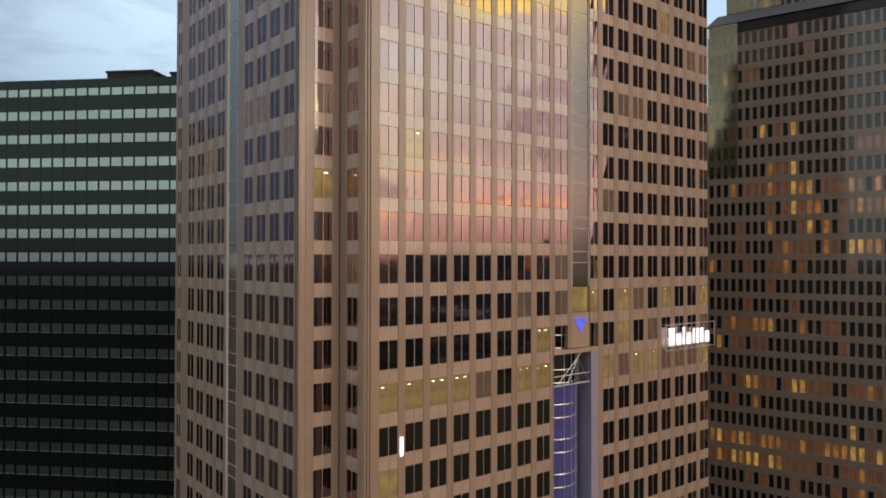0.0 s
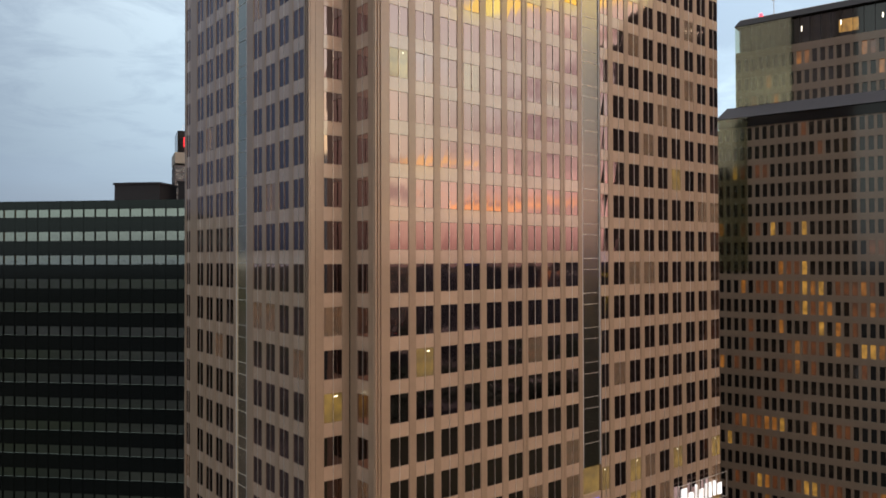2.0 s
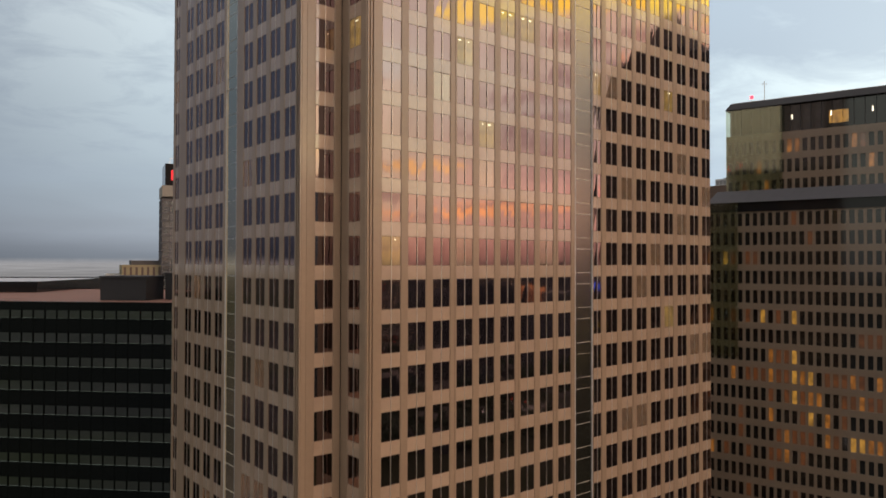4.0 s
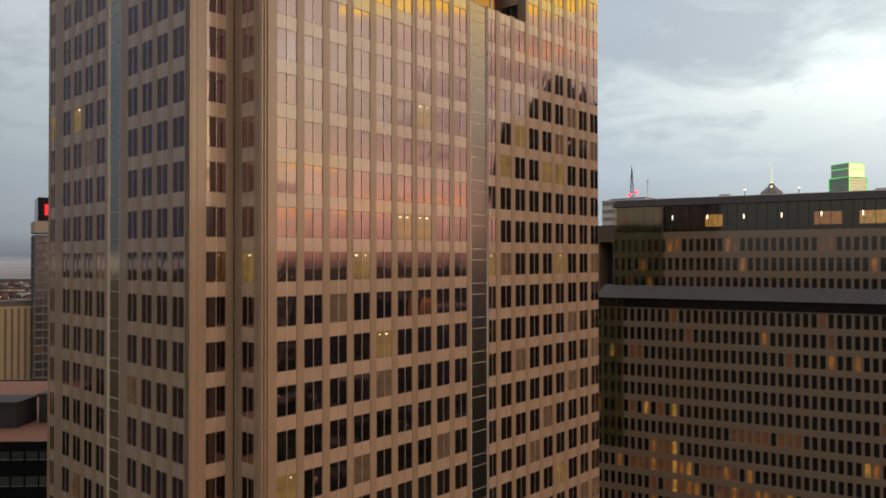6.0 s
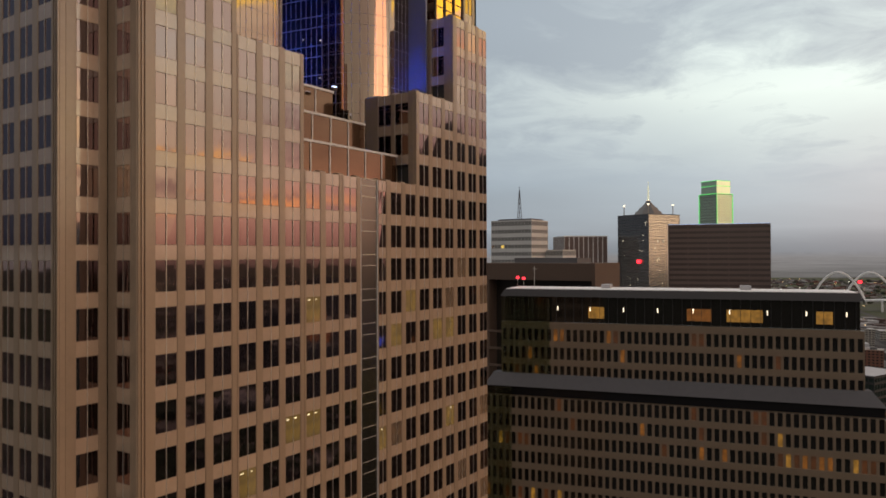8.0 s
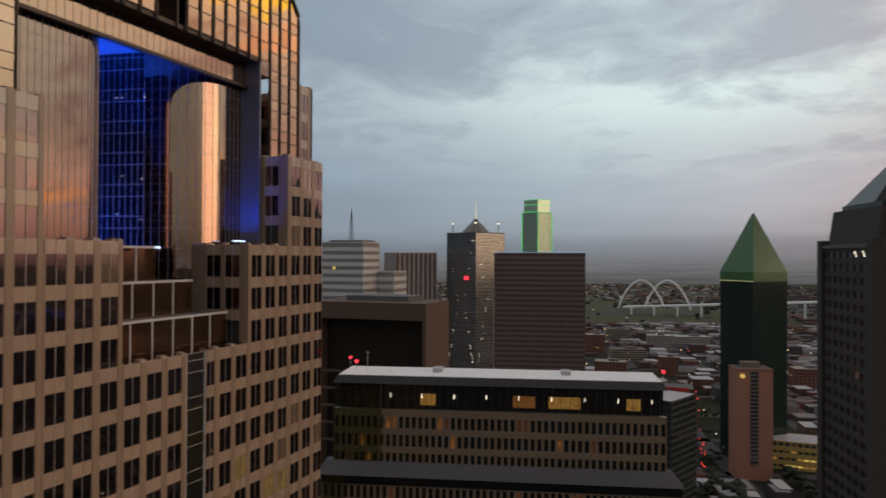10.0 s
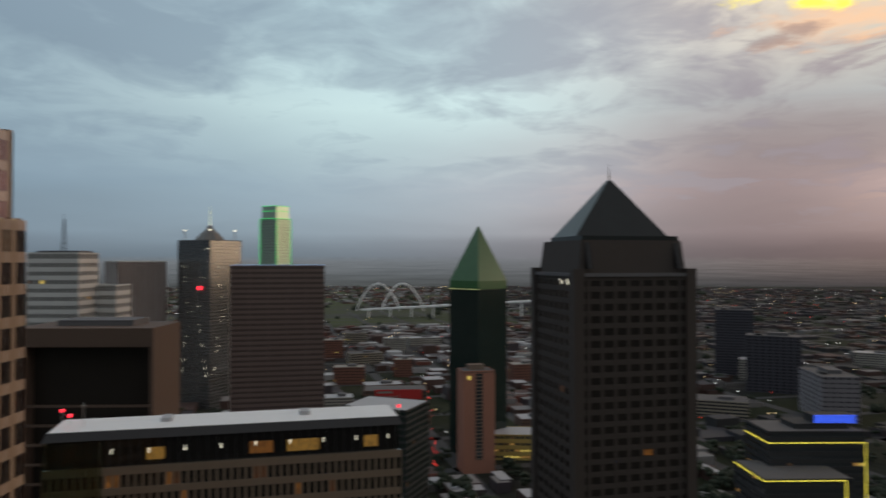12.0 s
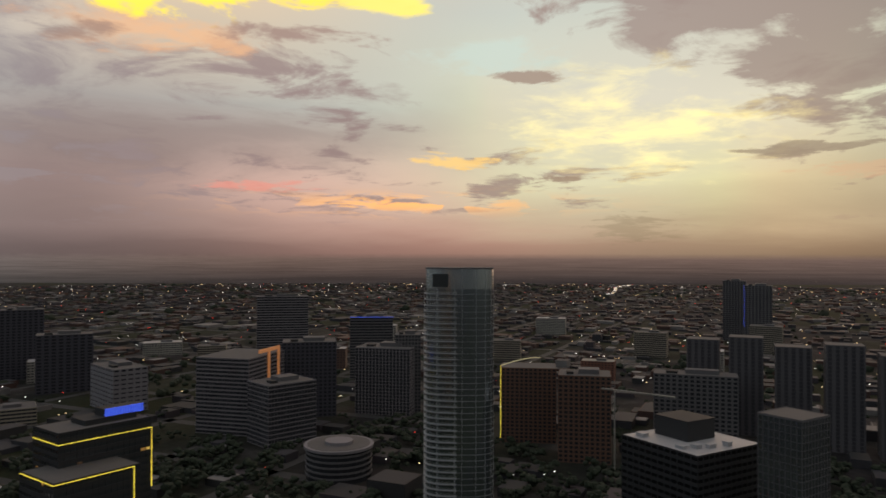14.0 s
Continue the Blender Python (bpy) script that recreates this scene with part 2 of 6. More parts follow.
def finish(name, base, rough=0.6, metal=0.0, vary=0.15, grain=0.6, stain=0.05, bump=0.0, coat=0.0, coat_ior=1.5, spec=0.5, glow=None, power=0.0, piece=0.0, wave=0.0):
    """Principled surface with variation at two scales, in metres."""
    m = bpy.data.materials.new(name)
    m.use_nodes = True
    w = Net(m.node_tree)
    p = w.node("ShaderNodeBsdfPrincipled")
    where = w.node("ShaderNodeTexCoord").outputs["Object"]
    a = w.noise(where, grain * 4.0, 5.0, 0.6)
    b = w.noise(where, stain, 3.0, 0.55)
    shade = w.math("ADD", w.math("MULTIPLY", a, vary), w.math("MULTIPLY", b, vary * 1.4))
    shade = w.math("ADD", shade, 1.0 - vary * 1.2)
    if piece:
        info = w.node("ShaderNodeObjectInfo").outputs["Random"]
        shade = w.math("MULTIPLY", shade, w.math("ADD", w.math("MULTIPLY", info, piece), 1.0 - piece / 2))
    col = w.mix(1.0, (*base, 1.0), shade, "MULTIPLY")
    w.put(p.inputs["Base Color"], col)
    p.inputs["Metallic"].default_value = metal
    w.put(p.inputs["Roughness"], w.math("ADD", w.math("MULTIPLY", b, 0.15 * rough), rough * 0.92))
    p.inputs["Specular IOR Level"].default_value = spec
    p.inputs["Coat Weight"].default_value = coat
    p.inputs["Coat Roughness"].default_value = 0.08
    p.inputs["Coat IOR"].default_value = coat_ior
    if glow:
        w.put(p.inputs["Emission Color"], w.mix(w.ramp(w.noise(where, 0.9, 3.0), ((0.36, 0.0), (0.66, 1.0))), tuple(c * 0.35 for c in glow), glow))
        p.inputs["Emission Strength"].default_value = power
    if bump or wave:
        bn = w.node("ShaderNodeBump")
        w.put(bn.inputs["Height"], w.noise(where, 0.5 if wave else grain * 12.0, 2.0 if wave else 4.0))
        bn.inputs["Strength"].default_value = 1.0 if wave else 0.4
        bn.inputs["Distance"].default_value = wave or bump
        w.put(p.inputs["Normal"], bn.outputs[0])
    out = w.node("ShaderNodeOutputMaterial")
    w.put(out.inputs[0], p.outputs[0])
    return m


GRANITE = finish("pink_granite", (0.318, 0.225, 0.158), 0.45, vary=0.25, grain=0.5, stain=0.12, bump=0.004, coat=0.6, coat_ior=1.7, piece=0.1)
PANEL = finish("polished_granite", (0.46, 0.33, 0.242), 0.35, vary=0.24, grain=0.4, stain=0.15, coat=1.0, coat_ior=2.15, piece=0.14)
MIRROR = finish("mirror_glazing", (0.355, 0.25, 0.235), 0.04, metal=1.0, vary=0.05, grain=0.05, stain=0.02, wave=0.004, piece=0.16)
# orange of the reflected sky is put into this glass's tint
SCREEN_GLASS = finish("orange_reflection_glazing", (0.66, 0.42, 0.285), 0.05, metal=1.0, vary=0.1, grain=0.05, stain=0.03, wave=0.005, piece=0.25)
LIT = finish("lit_office", (0.3, 0.25, 0.2), 0.05, metal=0.7, glow=(1.0, 0.6, 0.1), power=0.13, piece=0.5)
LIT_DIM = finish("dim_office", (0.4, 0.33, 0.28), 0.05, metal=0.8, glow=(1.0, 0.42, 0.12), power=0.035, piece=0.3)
LINE = finish("aluminium", (0.62, 0.59, 0.55), 0.35, metal=0.7, vary=0.1)
REVEAL = finish("granite_reveal", (0.24, 0.165, 0.125), 0.4, vary=0.2, grain=0.4, stain=0.1)
DARKLINE = finish("bronze_frame", (0.075, 0.055, 0.048), 0.4, metal=0.6, vary=0.15)
GREY_GLASS = finish("silver_glazing", (0.4, 0.275, 0.215), 0.04, metal=1.0, vary=0.06, grain=0.05, wave=0.006)
WHITE_LINE = finish("white_mullion", (0.6, 0.6, 0.62), 0.4, metal=0.2, vary=0.08)
GREY_LINE = finish("grey_mullion", (0.36, 0.35, 0.36), 0.4, metal=0.4, vary=0.08)
TUBE = finish("ceiling_tube", (0.8, 0.8, 0.7), 0.4, glow=(1.0, 0.9, 0.6), power=1.2)
STEEL_GLASS = finish("steel_blue_glazing", (0.4, 0.44, 0.47), 0.12, metal=0.9, vary=0.2, grain=0.05, stain=0.05, wave=0.006)
ROOFING = finish("gravel_roof", (0.12, 0.112, 0.112), 0.9, vary=0.3, grain=1.0, stain=0.08, bump=0.02)

# ---------------------------------------------------------------- geometry helpers


class Geo:
    """Collects boxes and faces, then becomes one mesh."""

    def __init__(self):
        self.v, self.f, self.m = [], [], []

    def hexa(self, pts, mi=0):
        b = len(self.v)
        self.v += pts
        for q in ((0, 3, 2, 1), (4, 5, 6, 7), (0, 1, 5, 4), (1, 2, 6, 5), (2, 3, 7, 6), (3, 0, 4, 7)):
            self.f.append(tuple(b + i for i in q))
            self.m.append(mi)

    def face(self, pts, mi=0):
        b = len(self.v)
        self.v += pts
        self.f.append(tuple(range(b, b + len(pts))))
        self.m.append(mi)

    def box(self, fr, u0, u1, w0, w1, z0, z1, mi=0):
        p = fr.at
        self.hexa([p(u0, w0, z0), p(u1, w0, z0), p(u1, w1, z0), p(u0, w1, z0), p(u0, w0, z1), p(u1, w0, z1), p(u1, w1, z1), p(u0, w1, z1)], mi)

    def prism(self, ring, z0, z1, mi=0, top=None):
        """Upright prism on a ring of (x, y); top: another ring for a taper."""
        n = len(ring)
        b = len(self.v)
        top = top or ring
        self.v += [(x, y, z0) for x, y in ring] + [(x, y, z1) for x, y in top]
        for i in range(n):
            j = (i + 1) % n
            self.f.append((b + i, b + j, b + n + j, b + n + i))
            self.m.append(mi)
        self.f.append(tuple(b + n + i for i in range(n)))
        self.m.append(mi)
        self.f.append(tuple(b + n - 1 - i for i in range(n)))
        self.m.append(mi)

    def rod(self, a, b, r, mi=0, sides=6, r2=None):
        a, b = Vector(a), Vector(b)
        d = (b - a).normalized()
        e = d.cross(Vector((0, 0, 1)) if abs(d.z) < 0.9 else Vector((1, 0, 0))).normalized()
        g = d.cross(e)
        k = len(self.v)
        for c, rr in ((a, r), (b, r if r2 is None else r2)):
            for i in range(sides):
                t = 2 * math.pi * i / sides
                self.v.append(tuple(c + (e * math.cos(t) + g * math.sin(t)) * rr))
        for i in range(sides):
            j = (i + 1) % sides
            self.f.append((k + i, k + j, k + sides + j, k + sides + i))
            self.m.append(mi)
        for s in (tuple(k + sides - 1 - i for i in range(sides)), tuple(k + sides + i for i in range(sides))):
            self.f.append(s)
            self.m.append(mi)

    def tube(self, pts, r, mi=0, sides=4):
        """One bent rod through all the points."""
        pts = [Vector(p) for p in pts]
        k = len(self.v)
        for i, c in enumerate(pts):
            d = (pts[min(i + 1, len(pts) - 1)] - pts[max(i - 1, 0)]).normalized()
            e = d.cross(Vector((0.12, 0.2, 1)) if abs(d.z) < 0.95 else Vector((1, 0.3, 0))).normalized()
            g = d.cross(e)
            for j in range(sides):
                t = 2 * math.pi * (j + 0.5) / sides
                self.v.append(tuple(c + (e * math.cos(t) + g * math.sin(t)) * r))
        for i in range(len(pts) - 1):
            for j in range(sides):
                a, b = k + i * sides + j, k + i * sides + (j + 1) % sides
                self.f.append((a, b, b + sides, a + sides))
        n = k + (len(pts) - 1) * sides
        self.f += [tuple(k + sides - 1 - j for j in range(sides)), tuple(n + j for j in range(sides))]
        self.m += [mi] * (len(self.f) - len(self.m))

    def mesh(self, name, mats):
        me = bpy.data.meshes.new(name)
        me.from_pydata(self.v, [], self.f)
        for m in mats:
            me.materials.append(m)
        if len(mats) > 1:
            me.polygons.foreach_set("material_index", self.m)
        me.update()
        return me


class Frame:
    """A wall's own axes: u along it, w out of it, z up."""

    def __init__(self, origin, along, out):
        self.o, self.u, self.w = Vector((*origin, 0)), Vector((*along, 0)).normalized(), Vector((*out, 0)).normalized()

    def at(self, u, w, z):
        p = self.o + self.u * u + self.w * w
        return (p.x, p.y, p.z + z)


def part(name, geo, material, parent, label="", kind=""):
    mats = material if isinstance(material, (list, tuple)) else [material]
    ob = new(name, geo.mesh(name, mats) if isinstance(geo, Geo) else geo)
    ob.parent = parent
    return tagged(ob, label=label, kind=kind)


def thing(name, label, category, at=(0, 0, 0), turn=0.0, group=""):
    ob = new(name)
    ob.matrix_world = pose(*at, 0, 0, turn)
    return tagged(ob, label, category, group)


rng = random.Random(7)


# ---------------------------------------------------------------- the granite tower
FLOOR = 4.0          # storey height
SILL = 1.84          # first sill above the street
HIGH = 2.72          # window height
BAY = 2.97
tower = thing("office_tower", "tall stepped pink granite office tower with mirror windows", "skyscraper")
FRONT = Frame((0, 0), (1, 0), (0, -1))
WEST = Frame((0, 0), (0, 1), (-1, 0))


def is_lit(x, z):
    r = rng.random()
    if 65 < z < 67:
        return r < 0.8 and x > 0
    if 73 < z < 75:
        return x > 29 and r < 0.45
    if 69 < z < 71:
        return x > 26 and r < 0.35
    if 57 < z < 59 or 117 < z < 119:
        return 0 < x < 18 and r < 0.5
    if 153 < z < 155 or 149 < z < 151 or 137 < z < 139:
        return r < 0.18
    return r < 0.02


def pane_pair(geo, fr, c, zb, wide, high, mi, frame_mi, jitter=0.005, tubes=0):
    """Two panes either side of a mullion, in a slim bronze frame."""
    a, b = c - wide / 2, c + wide / 2
    for u0, u1 in ((a + 0.03, c - 0.012), (c + 0.012, b - 0.03)):
        j = [-0.09 + rng.uniform(-jitter, jitter) for _ in range(4)]
        geo.face([fr.at(u0, j[0], zb + 0.04), fr.at(u1, j[1], zb + 0.04), fr.at(u1, j[2], zb + high - 0.04), fr.at(u0, j[3], zb + high - 0.04)], mi)
    for u0, u1, z0, z1 in ((a, a + 0.04, zb, zb + high), (b - 0.04, b, zb, zb + high), (a + 0.04, b - 0.04, zb, zb + 0.04), (a + 0.04, b - 0.04, zb + high - 0.04, zb + high)):
        geo.box(fr, u0, u1, -0.2, -0.07, z0, z1, frame_mi)
    geo.box(fr, c - 0.014, c + 0.014, -0.2, -0.075, zb + 0.04, zb + high - 0.04, frame_mi)
    if tubes:
        for k in range(tubes):
            u = c + rng.uniform(-0.35, 0.1) * wide
            geo.box(fr, u, u + rng.uniform(0.2, 0.5), -0.085, -0.08, zb + high * 0.86, zb + high * 0.9, 2)


ORIGIN_FRAME = Frame((0, 0), (1, 0), (0, -1))


def window_frame_mesh():
    g = Geo()
    pane_pair(g, ORIGIN_FRAME, 0, 0, 2.12, HIGH, 0, 1)
    g.v, g.f = g.v[8:], [tuple(i - 8 for i in f) for f in g.f[2:]]
    g.m = [0] * len(g.f)
    return g.mesh("window", [REVEAL])


def pane_mesh(mat, tubes=0):
    g = Geo()
    j = [-0.09 + rng.uniform(-0.005, 0.005) for _ in range(4)]
    a, b = -0.509, 0.509
    g.face([(a, -j[0], 0.04), (b, -j[1], 0.04), (b, -j[2], HIGH - 0.04), (a, -j[3], HIGH - 0.04)])
    for k in range(tubes):
        u = rng.uniform(-0.4, 0.0)
        g.box(ORIGIN_FRAME, u, u + rng.uniform(0.15, 0.4), -0.085, -0.08, HIGH * 0.86, HIGH * 0.9, 1)
    return g.mesh("pane", [mat, TUBE])


WINDOW_FRAME = window_frame_mesh()
PANE_KINDS = {
    "dark": [pane_mesh(MIRROR) for _ in range(20)],
    "lit": [pane_mesh(LIT, k % 3) for k in range(6)],
    "dim": [pane_mesh(LIT_DIM) for _ in range(4)],
}
SINGLE = [0]
PANELS = [0]


def section(fr, u0, u1, centres, zlo, zhi, wide=2.12, singly=False, ribs=(), roof_depth=None):
    """A stretch of facade: piers, one spandrel strip a floor, windows, a washing track on each bay's middle line."""
    edges = [u0] + [e for c in centres for e in (c - wide / 2, c + wide / 2)] + [u1]
    for a, b in zip(edges[::2], edges[1::2]):
        if b - a < 0.05:
            continue
        # uprights with bull-nosed heads
        side = [(-0.5, zlo), (0.0, zlo)] + [(-0.5 * (1 - math.cos(t * math.pi / 8)), zhi - 0.25 + 0.35 * math.sin(t * math.pi / 8)) for t in range(5)] + [(-0.9, zhi + 0.1), (-0.9, zhi - 0.25), (-0.5, zhi - 0.25)]
        m = len(side)
        # edges eased by five centimetres
        ease = min(0.05, (b - a) / 4)
        rows = ((a, -ease), (a + ease, 0.0), (b - ease, 0.0), (b, -ease))
        g = Geo()
        g.v = [fr.at(u, wo + (dw if wo > -0.4 else 0.0), z) for u, dw in rows for wo, z in side]
        g.f = [tuple(range(m)), tuple(range(4 * m - 1, 3 * m - 1, -1))]
        g.f += [(i + q * m, i + m + q * m, (i + 1) % m + m + q * m, (i + 1) % m + q * m) for q in range(3) for i in range(m)]
        g.m = [0] * len(g.f)
        part("pier", g, GRANITE, tower)
    if ribs:
        for r in ribs:
            g = Geo()
            g.box(fr, r - 0.07, r + 0.07, 0.0, 0.14, zlo, zhi - 0.3)
            part("rib", g, GRANITE, tower)
    lo, hi = centres[0] - wide / 2, centres[-1] + wide / 2
    k = math.ceil((zlo - SILL - HIGH) / FLOOR)
    rest = Geo()
    joined = {"dark": Geo(), "lit": Geo(), "dim": Geo()}
    while True:
        top = SILL + FLOOR * k + HIGH
        nxt = min(top + FLOOR - HIGH, zhi - 0.12)
        if top > zhi:
            break
        for c in centres:
            a, b = c - wide / 2, c + wide / 2
            z0, z1 = max(top, zlo) + 0.01, nxt - 0.01
            g = rest
            if singly and top > 62 and PANELS[0] < 300:
                PANELS[0] += 1
                g = Geo()
            for p, q in ((a + 0.01, c - 0.02), (c + 0.02, b - 0.01)):
                g.box(fr, p, q, -0.5, -0.06, z0, z1)
            if g is not rest:
                part("spandrel", g, PANEL, tower)
        zb = nxt
        if zb + HIGH < zhi - 0.5:
            for c in centres:
                kind = "dark"
                if is_lit(c if fr is FRONT else 0, zb):
                    kind = "lit" if rng.random() < 0.6 else "dim"
                elif rng.random() < 0.03:
                    kind = "dim"
                if singly and zb > 58 and SINGLE[0] < 300:
                    SINGLE[0] += 1
                    ob = new("window", WINDOW_FRAME)
                    x, y, _ = fr.at(c, 0, 0)
                    ob.parent = tower
                    ob.matrix_local = pose(x, y, zb)
                    for du in (-0.521, 0.521):
                        glass = new("pane", rng.choice(PANE_KINDS[kind]))
                        glass.parent = ob
                        glass.matrix_local = pose(du, 0, 0)
                else:
                    pane_pair(joined[kind], fr, c, zb, wide, HIGH, 0, 1, tubes=(1 if kind == "lit" and rng.random() < 0.6 else 0))
        k += 1
    if rest.v:
        part("spandrel_rest", rest, PANEL, tower, kind="stuff")
    for kind, mat in (("dark", MIRROR), ("lit", LIT), ("dim", LIT_DIM)):
        if joined[kind].v:
            part("window_rest", joined[kind], [mat, REVEAL, TUBE], tower, kind="stuff")
    for c in centres:
        g = Geo()
        g.box(fr, c - 0.022, c + 0.022, -0.055, -0.015, zlo, zhi - 0.15)
        part("washing_track", g, LINE, tower)


LEFT_COLS = [7.0 + BAY * i for i in range(9)]
RIGHT_COLS = [39.2 + BAY * i for i in range(8)]
section(FRONT, 4.15, 14.6, LEFT_COLS[:3], 0, 194, singly=True, ribs=(4.3, 4.62, 4.94))
section(FRONT, 14.603, 23.45, LEFT_COLS[3:6], 0, 182, singly=True)
section(FRONT, 23.453, 29.35, LEFT_COLS[6:8], 0, 170, singly=True)
section(FRONT, 29.353, 32.5, LEFT_COLS[8:9], 69.9, 170, singly=True)
section(FRONT, 37.303, 43.4, RIGHT_COLS[:2], 0, 170)
section(FRONT, 43.403, 52.0, RIGHT_COLS[2:5], 0, 182)
section(FRONT, 52.003, 61.0, RIGHT_COLS[5:8], 0, 194)
part_cols = [36.5]
section(FRONT, 35.7, 37.297, part_cols, 69.9, 170, wide=1.4)
# left flank
section(WEST, 4.15, 18.3, [6.55 + 3.02 * i for i in range(4)], 0, 194, ribs=(4.25, 4.6, 4.95))
section(WEST, 21.3, 34.8, [22.95 + 3.05 * i for i in range(4)], 0, 194)
# re-entrant corner
NOTCH_A = Frame((0, 4.15), (1, 0), (0, -1))
NOTCH_B = Frame((4.15, 0), (0, 1), (-1, 0))
section(NOTCH_A, 0.5, 4.147, [2.4], 0, 194, wide=1.95)
section(NOTCH_B, 0.5, 4.145, [1.95], 0, 194, wide=1.95)
# far flank, with its own re-entrant corner
section(Frame((61.0, 4.5), (1, 0), (0, -1)), 0.0, 4.6, [2.4], 0, 206, wide=1.9)
section(Frame((65.6, 4.5), (0, 1), (1, 0)), 0.0, 11.0, [2.4 + 3.05 * i for i in range(3)], 0, 206)
section(Frame((55.0, 15.5), (1, 0), (0, 1)), 0.5, 10.1, [2.2 + 3.05 * i for i in range(3)], 0, 206)
# unseen glazed recess, added for its pale reflection in the slab opposite
g = Geo()
g.face([(55.0, 15.6, 0), (55.0, 37.0, 0), (55.0, 37.0, 193.8), (55.0, 15.6, 193.8)])
part("recess_wall", g, GREY_GLASS, tower, "unseen silver curtain wall, added for reflections")
for i in range(15):
    g = Geo()
    g.box(Frame((55.0, 16.0), (0, 1), (1, 0)), 1.5 * i - 0.04, 1.5 * i + 0.04, 0.0, 0.1, 0, 193.8)
    part("recess_mullion", g, WHITE_LINE, tower)
section(Frame((61.0, 0), (0, 1), (1, 0)), 0.5, 4.5, [2.5], 0, 194, wide=1.9)
# rear
section(Frame((0, 37.5), (1, 0), (0, 1)), 0.5, 54.5, [3.5 + 3.0 * i for i in range(17)], 0, 194)
section(Frame((0, 34.8), (0, 1), (-1, 0)), 0.0, 2.7, [1.4], 0, 194, wide=1.4)
# dark core that closes the floors behind the glass
g = Geo()
g.prism([(5.0, 0.6), (14.0, 0.6), (14.0, 37), (0.7, 37), (0.7, 5.0), (5.0, 5.0)], 0, 192.5)
g.prism([(14.05, 0.6), (23.3, 0.6), (23.3, 37), (14.05, 37)], 0, 180.6)
g.prism([(23.35, 3.4), (43.9, 3.4), (43.9, 37), (23.35, 37)], 0, 168.6)
g.prism([(23.35, 0.6), (29.5, 0.6), (29.5, 3.3), (23.35, 3.3)], 0, 168.6)
g.prism([(37.7, 0.6), (43.9, 0.6), (43.9, 3.3), (37.7, 3.3)], 0, 168.6)
g.prism([(43.95, 0.6), (52.3, 0.6), (52.3, 37), (43.95, 37)], 0, 180.6)
g.prism([(52.35, 0.6), (60.4, 0.6), (60.4, 5.2), (65.0, 5.2), (65.0, 14.9), (54.4, 14.9), (54.4, 37), (52.35, 37)], 0, 192.5)
part("core", g, finish("dark_core", (0.05, 0.045, 0.04), 0.8), tower)
# roof slabs behind the parapets
for x0, x1, y0, z in ((5.2, 14.2, 0.9, 193.2), (14.6, 23.2, 0.9, 181.2), (23.6, 43.2, 0.9, 169.2), (43.6, 51.8, 0.9, 181.2), (52.2, 60.4, 0.9, 193.2)):
    g = Geo()
    g.box(FRONT, x0, x1, -14.8 if x0 > 52 else -37.0, -y0, z - 0.4, z)
    part("roof_terrace", g, ROOFING, tower)
# side walls of the steps
section(Frame((14.6, 0), (0, 1), (1, 0)), 0.5, 7.0, [2.4, 5.2], 182, 194)
section(Frame((23.45, 0), (0, 1), (1, 0)), 0.5, 8.5, [2.4, 5.2], 170, 182)
section(Frame((43.4, 0), (0, 1), (-1, 0)), 0.5, 8.5, [2.4, 5.2], 170, 182)
section(Frame((52.0, 0), (0, 1), (-1, 0)), 0.5, 5.0, [2.6], 182, 194)


# glass strips between the granite wings
STRIP = finish("strip_glazing", (0.3, 0.27, 0.235), 0.2, metal=1.0, vary=0.12, grain=0.1, stain=0.1)


# beige of the sky it mirrors is put into the tint
STRIP_WEST = finish("warm_reflection_strip_glazing", (0.98, 0.82, 0.56), 0.12, metal=1.0, vary=0.1, grain=0.1, stain=0.1)


def glass_strip(fr, a, b, z0, z1, deep, mat=STRIP):
    n = 1
    pts = [(a + (b - a) * i / n, -deep) for i in range(n + 1)]
    z = z0
    while z < z1 - 0.1:
        top = min(z + (HIGH if int(round((z - z0) / 2)) % 2 == 0 else FLOOR - HIGH), z1)
        g = Geo()
        for (u0, w0), (u1, w1) in zip(pts, pts[1:]):
            g.face([fr.at(u0, w0, z), fr.at(u1, w1, z), fr.at(u1, w1, top), fr.at(u0, w0, top)])
        part("strip_pane", g, mat, tower)
        g = Geo()
        g.tube([fr.at(u, wo + 0.02, top) for u, wo in pts], 0.028)
        part("strip_bar", g, LINE, tower)
        z = top
    for u in (a + 0.06, b - 0.06):
        g = Geo()
        g.box(fr, u - 0.045, u + 0.045, -deep - 0.05, -deep + 0.12, z0, z1)
        part("strip_edge", g, WHITE_LINE, tower)


g = Geo()
g.box(FRONT, 32.65, 35.45, -0.6, -0.2, 74.0, 76.9)
part("lit_strip_pane", g, LIT, tower)
glass_strip(FRONT, 32.52, 35.65, 77.0, 169.8, 0.16)
glass_strip(WEST, 18.35, 21.25, 1.9, 193.5, 0.16, STRIP_WEST)

# lobby bay: a tall recess with a bowed blue glass front, below a granite plaque
BLUE_GLASS = finish("blue_lit_glazing", (0.12, 0.12, 0.25), 0.06, metal=0.5, glow=(0.12, 0.1, 0.5), power=0.1)
g = Geo()
g.box(FRONT, 32.51, 35.59, -0.5, -0.05, 69.9, 73.95)
part("plaque", g, PANEL, tower)
g = Geo()
g.hexa([FRONT.at(32.9, -0.04, 73.2), FRONT.at(34.05, -0.04, 71.6), FRONT.at(34.06, 0.03, 71.6), FRONT.at(32.9, 0.03, 73.2), FRONT.at(32.9, -0.04, 73.3), FRONT.at(34.05, -0.04, 73.3), FRONT.at(34.06, 0.03, 73.3), FRONT.at(32.9, 0.03, 73.3)])
